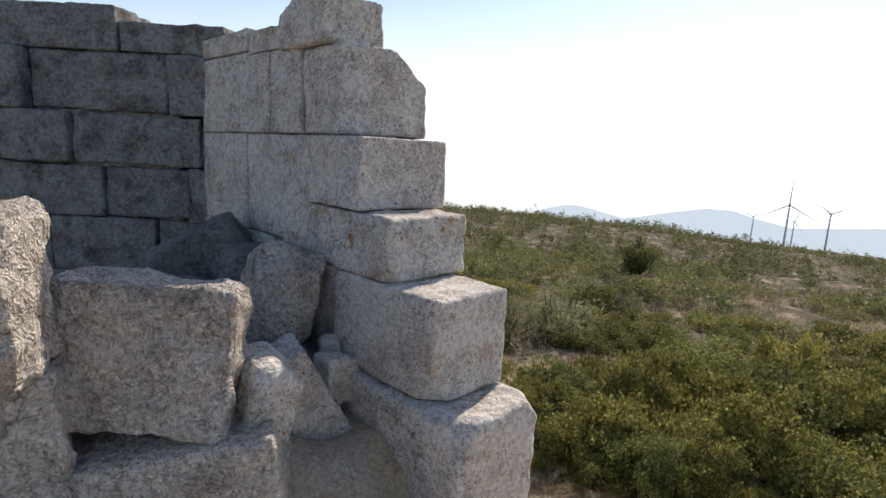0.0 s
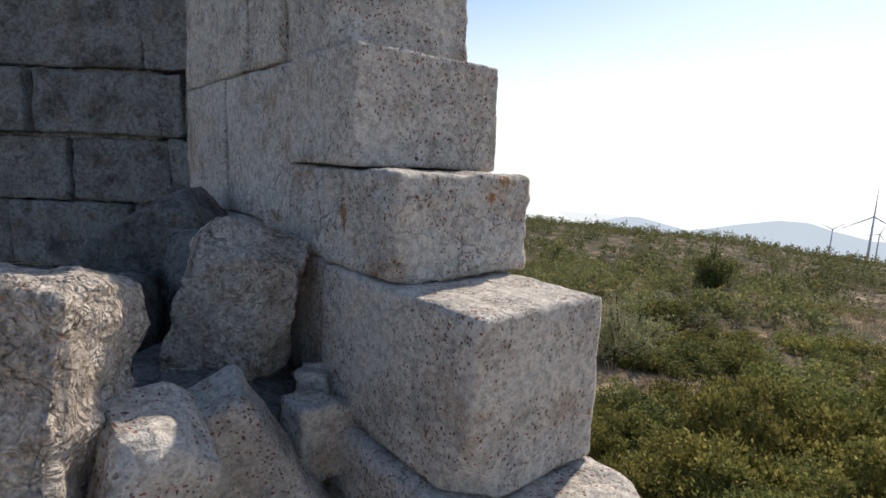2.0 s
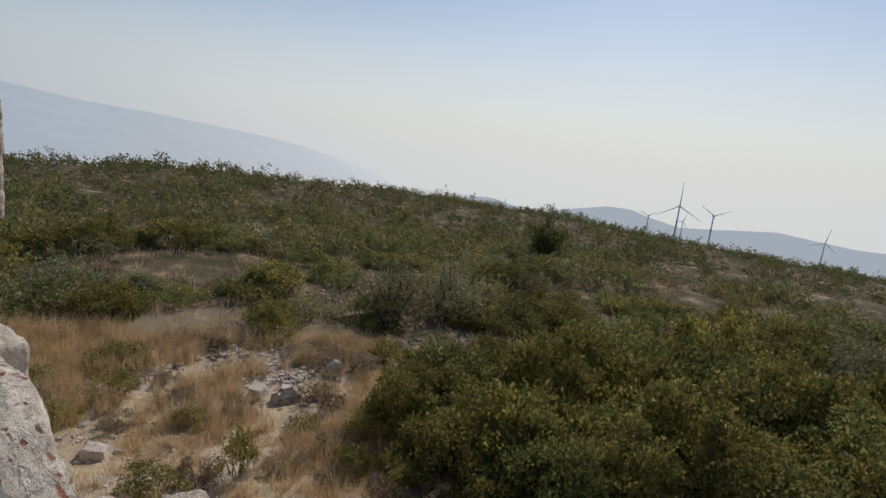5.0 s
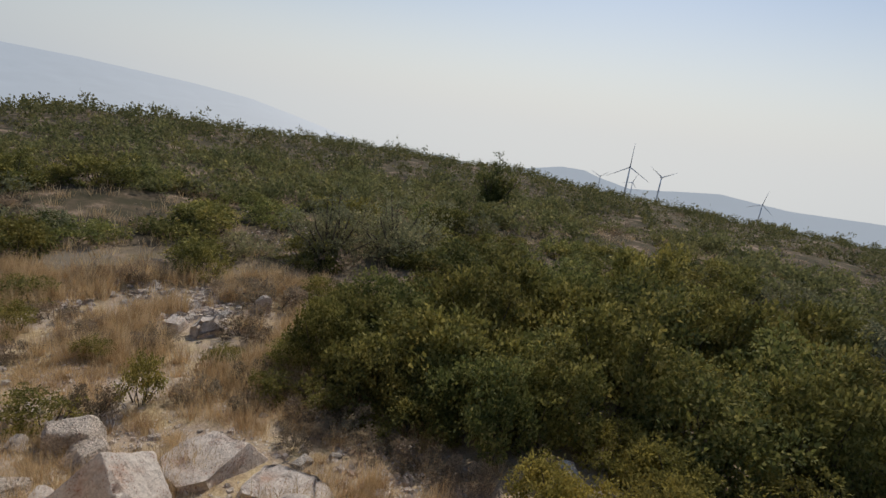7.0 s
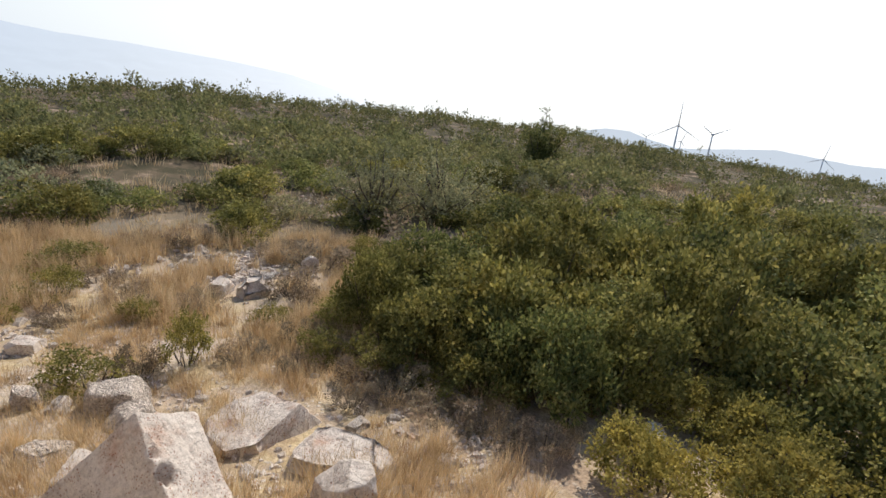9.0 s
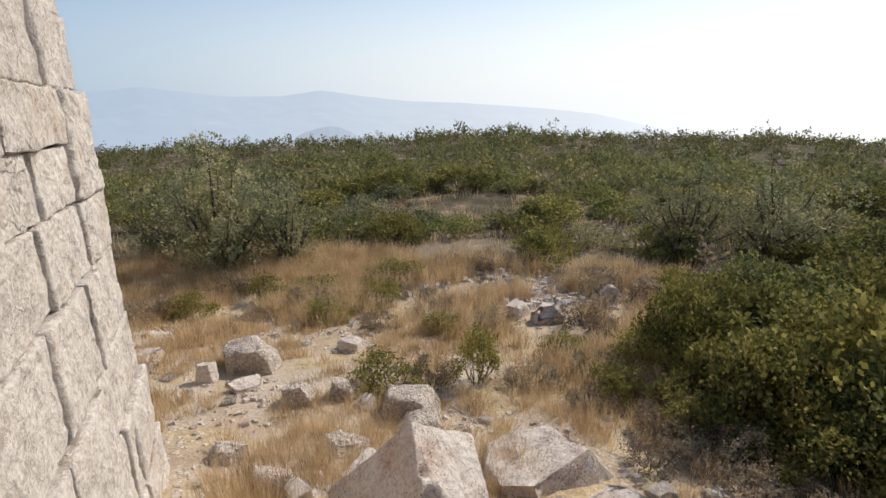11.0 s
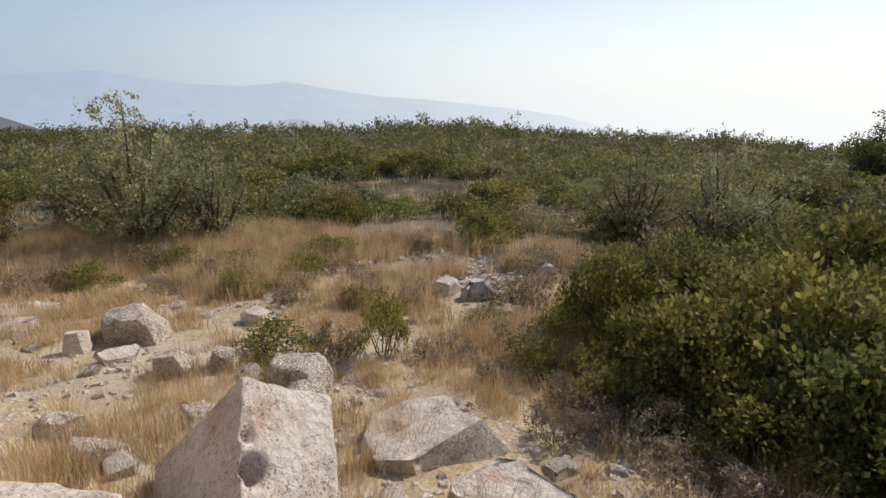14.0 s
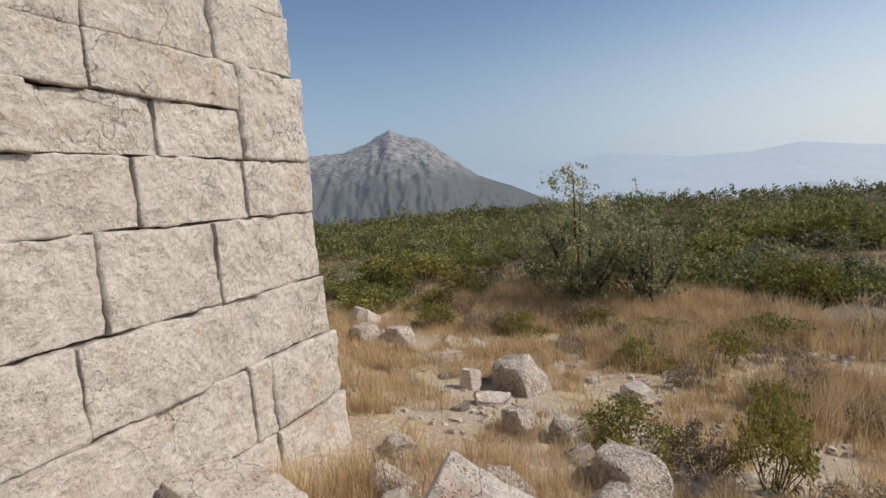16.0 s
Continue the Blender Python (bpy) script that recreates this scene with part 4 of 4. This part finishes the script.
def grass_blades(rng, x, y, blades, spread, height, width):
    z = ground_z(x, y)
    foot = np.stack([x + rng.normal(size=blades) * spread, y + rng.normal(size=blades) * spread, np.full(blades, z - 0.03)], 1)
    h = height * (0.45 + 0.7 * rng.random(blades))
    lean = rng.normal(size=(blades, 2)) * 0.26 + (foot[:, :2] - np.array([x, y])) * 1.2
    tip = foot + np.stack([lean[:, 0] * h, lean[:, 1] * h, h], 1)
    mid = foot * 0.5 + tip * 0.5
    w = rng.normal(size=(blades, 3)) * np.array([1, 1, 0])
    w *= width / np.linalg.norm(w, axis=1)[:, None]
    return np.stack([foot - w, foot + w, mid + w * 0.8, tip], 1).reshape(-1, 3)


def grass_zone(x, y):
    """How tall the dry grass stands at a place, 0 where none grows."""
    if (x * K + y * K < 3.15 and x > -2.4) or (x <= -2.4 and y < 5.9):
        return 0.0
    patch = fbm(x, y, 0.7, 3, 60.0) + 0.5 * fbm(x, y, 2.6, 2, 61.0)
    if -0.3 < x < 1.75 and 6.1 < y < 8.7 and not (x > 1.35 and y < 6.9):
        return 0.21 if patch > -0.25 else 0.0                # round the fallen blocks
    if y > 9.4 and -9.5 < x < 2.2:
        near_spill = (abs(x + 1.0) < 1.9 and 11.0 < y < 13.2)
        return 0.36 if patch > (0.35 if near_spill else -0.1) else 0.0   # the belt before the scrub
    if x > 1.4 and y < 8.6:
        return 0.28 if patch > 0.05 else 0.0
    if 0.2 < x < 2.4 and y < 12:
        return 0.30 if patch > -0.3 else 0.0
    if -3.2 < x < 0 and y < 6.9:
        return 0.22 if patch > 0.0 else 0.0
    if -3.6 < x < -0.2:
        return 0.15 if patch > -0.05 else 0.0
    return 0.18 if patch > -0.22 else 0.0


def grass():
    """Dry grass in tufts on the open ground."""
    rng = np.random.default_rng(5)
    verts = []
    for k in range(8400):
        x, y = rng.uniform(-10, 3.4), rng.uniform(4.6, 13.8)
        tall = grass_zone(x, y)
        if tall == 0.0:
            continue
        verts.append(grass_blades(rng, x, y, (64 if y < 8.0 else 40), 0.03 + 0.05 * rng.random(), tall * rng.uniform(0.45, 1.35), 0.0026 if y < 8.0 else 0.0044))
    for k in range(1500):
        r, a = 12 + 20 * rng.random(), radians(rng.uniform(-98, 50))
        x, y = r * math.sin(a), r * math.cos(a)
        if y > 5:
            verts.append(grass_blades(rng, x, y, 20, 0.16, 0.34, 0.008))
    ob = new("dry_grass", quads_mesh("dry_grass", np.concatenate(verts), GRASS_DRY))
    return tagged(ob, "tufts of tall straw-coloured dry grass", "grass", kind="stuff")


grass()


# ---- far things ----
def mountain(name, distance, skyline, depth, base, material, label, seed, rough=0.05, category="mountain"):
    """Far land as a relief: skyline gives azimuth and elevation in degrees of its crest as seen from the tower."""
    verts, faces, n, m = [], [], 220, 46
    az, el = [a for a, _ in skyline], [e for _, e in skyline]
    for i in range(n + 1):
        a = az[0] + (az[-1] - az[0]) * i / n
        e = float(np.interp(a, az, el))
        for j in range(m + 1):
            t = j / m
            d = distance - depth * (1 - t)
            crest = distance * math.tan(radians(e)) - base
            p = Vector((a * 0.3 + seed, t * 2.2, seed))
            gully = noise.ridged_multi_fractal(p * 2.0, 0.8, 2.1, 7, 1.0, 2.0) - 1.0
            z = base + crest * (t ** 0.85) + gully * rough * abs(crest) * (0.25 + 0.75 * min(1, 2.2 * (1 - t)))
            verts.append((d * math.sin(radians(a)), d * math.cos(radians(a)), z))
    for i in range(n):
        for j in range(m):
            k = i * (m + 1) + j
            faces.append((k, k + m + 1, k + m + 2, k + 1))
    return tagged(new(name, mesh_of(name, verts, faces, material, True)), label, category, kind="structure")


# emission here stands for haze in the air; the land itself gives no light
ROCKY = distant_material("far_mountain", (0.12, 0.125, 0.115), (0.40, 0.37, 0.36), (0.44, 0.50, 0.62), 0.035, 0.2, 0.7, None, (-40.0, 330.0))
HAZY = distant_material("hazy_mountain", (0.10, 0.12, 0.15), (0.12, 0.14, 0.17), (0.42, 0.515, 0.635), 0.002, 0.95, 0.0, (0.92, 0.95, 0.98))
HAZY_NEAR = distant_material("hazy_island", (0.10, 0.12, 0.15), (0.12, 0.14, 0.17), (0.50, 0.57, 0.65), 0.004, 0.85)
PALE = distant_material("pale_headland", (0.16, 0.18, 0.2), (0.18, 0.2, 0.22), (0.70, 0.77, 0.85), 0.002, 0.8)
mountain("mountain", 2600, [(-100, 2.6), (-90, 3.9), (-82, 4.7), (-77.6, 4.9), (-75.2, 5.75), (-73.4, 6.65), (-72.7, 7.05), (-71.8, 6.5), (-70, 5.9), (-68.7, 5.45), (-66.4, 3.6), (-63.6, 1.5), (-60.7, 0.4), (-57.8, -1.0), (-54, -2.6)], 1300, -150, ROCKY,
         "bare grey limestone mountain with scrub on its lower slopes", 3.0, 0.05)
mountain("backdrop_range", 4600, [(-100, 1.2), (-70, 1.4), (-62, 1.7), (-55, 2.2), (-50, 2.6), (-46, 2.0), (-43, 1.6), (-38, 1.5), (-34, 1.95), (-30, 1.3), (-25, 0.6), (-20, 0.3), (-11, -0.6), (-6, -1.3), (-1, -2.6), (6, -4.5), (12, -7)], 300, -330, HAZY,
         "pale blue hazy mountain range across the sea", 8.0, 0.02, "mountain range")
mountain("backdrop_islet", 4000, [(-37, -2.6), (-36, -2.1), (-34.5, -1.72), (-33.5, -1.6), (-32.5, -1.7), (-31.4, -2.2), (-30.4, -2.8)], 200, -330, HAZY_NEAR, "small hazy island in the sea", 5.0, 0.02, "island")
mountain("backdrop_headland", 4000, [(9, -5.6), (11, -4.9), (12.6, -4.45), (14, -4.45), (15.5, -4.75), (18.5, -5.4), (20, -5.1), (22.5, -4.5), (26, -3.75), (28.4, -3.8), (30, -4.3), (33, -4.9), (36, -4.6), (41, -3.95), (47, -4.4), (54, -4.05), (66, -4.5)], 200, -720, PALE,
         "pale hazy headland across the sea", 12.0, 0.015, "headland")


def wind_turbine(azimuth, distance, hub_elevation, blade_length, spin, face):
    ob = tagged(new("wind_turbine"), "white three-bladed wind turbine on the far ridge", "wind turbine", "wind turbines")
    x, y = distance * math.sin(radians(azimuth)), distance * math.cos(radians(azimuth))
    base = ground_z(x, y) - 1
    height = -0.3 - distance * math.tan(radians(-hub_elevation)) - base
    ob.matrix_world = pose(x, y, base, 0, 0, face)
    bm = bmesh.new()
    bmesh.ops.create_cone(bm, segments=16, radius1=2.3, radius2=1.3, depth=height, cap_ends=True, matrix=Matrix.Translation((0, 0, height / 2)))
    part("tower", link_bm("tower", bm, TURBINE), ob)
    bm = bmesh.new()
    bmesh.ops.create_cube(bm, size=1, matrix=pose(0, 2.5, height + 1) @ Matrix.Diagonal((3.6, 9.5, 3.8, 1)))
    bmesh.ops.bevel(bm, geom=bm.edges[:], offset=0.8, segments=2, affect="EDGES")
    part("nacelle", link_bm("nacelle", bm, TURBINE), ob)
    bm = bmesh.new()
    bmesh.ops.create_uvsphere(bm, u_segments=12, v_segments=8, radius=2.2, matrix=Matrix.Translation((0, -3.6, height + 1)))
    part("hub", link_bm("hub", bm, TURBINE), ob)
    for k in range(3):
        bm = bmesh.new()
        bmesh.ops.create_cone(bm, segments=8, radius1=1.15, radius2=0.3, depth=blade_length, cap_ends=True, matrix=pose(0, 0, blade_length / 2) @ Matrix.Diagonal((1, 0.35, 1, 1)))
        blade = part("blade", link_bm("blade", bm, TURBINE), ob)
        blade.matrix_local = pose(0, -4.2, height + 1, 0, spin + 120 * k, 0)
    return ob


wind_turbine(32.65, 1200, -2.8, 50, 0, -33)
wind_turbine(30.0, 1900, -4.14, 36, 55, -40)
wind_turbine(33.2, 1950, -4.24, 34, 20, -30)
wind_turbine(35.75, 1400, -3.3, 38, 65, -20)
wind_turbine(44.8, 1900, -4.23, 44, 10, -40)
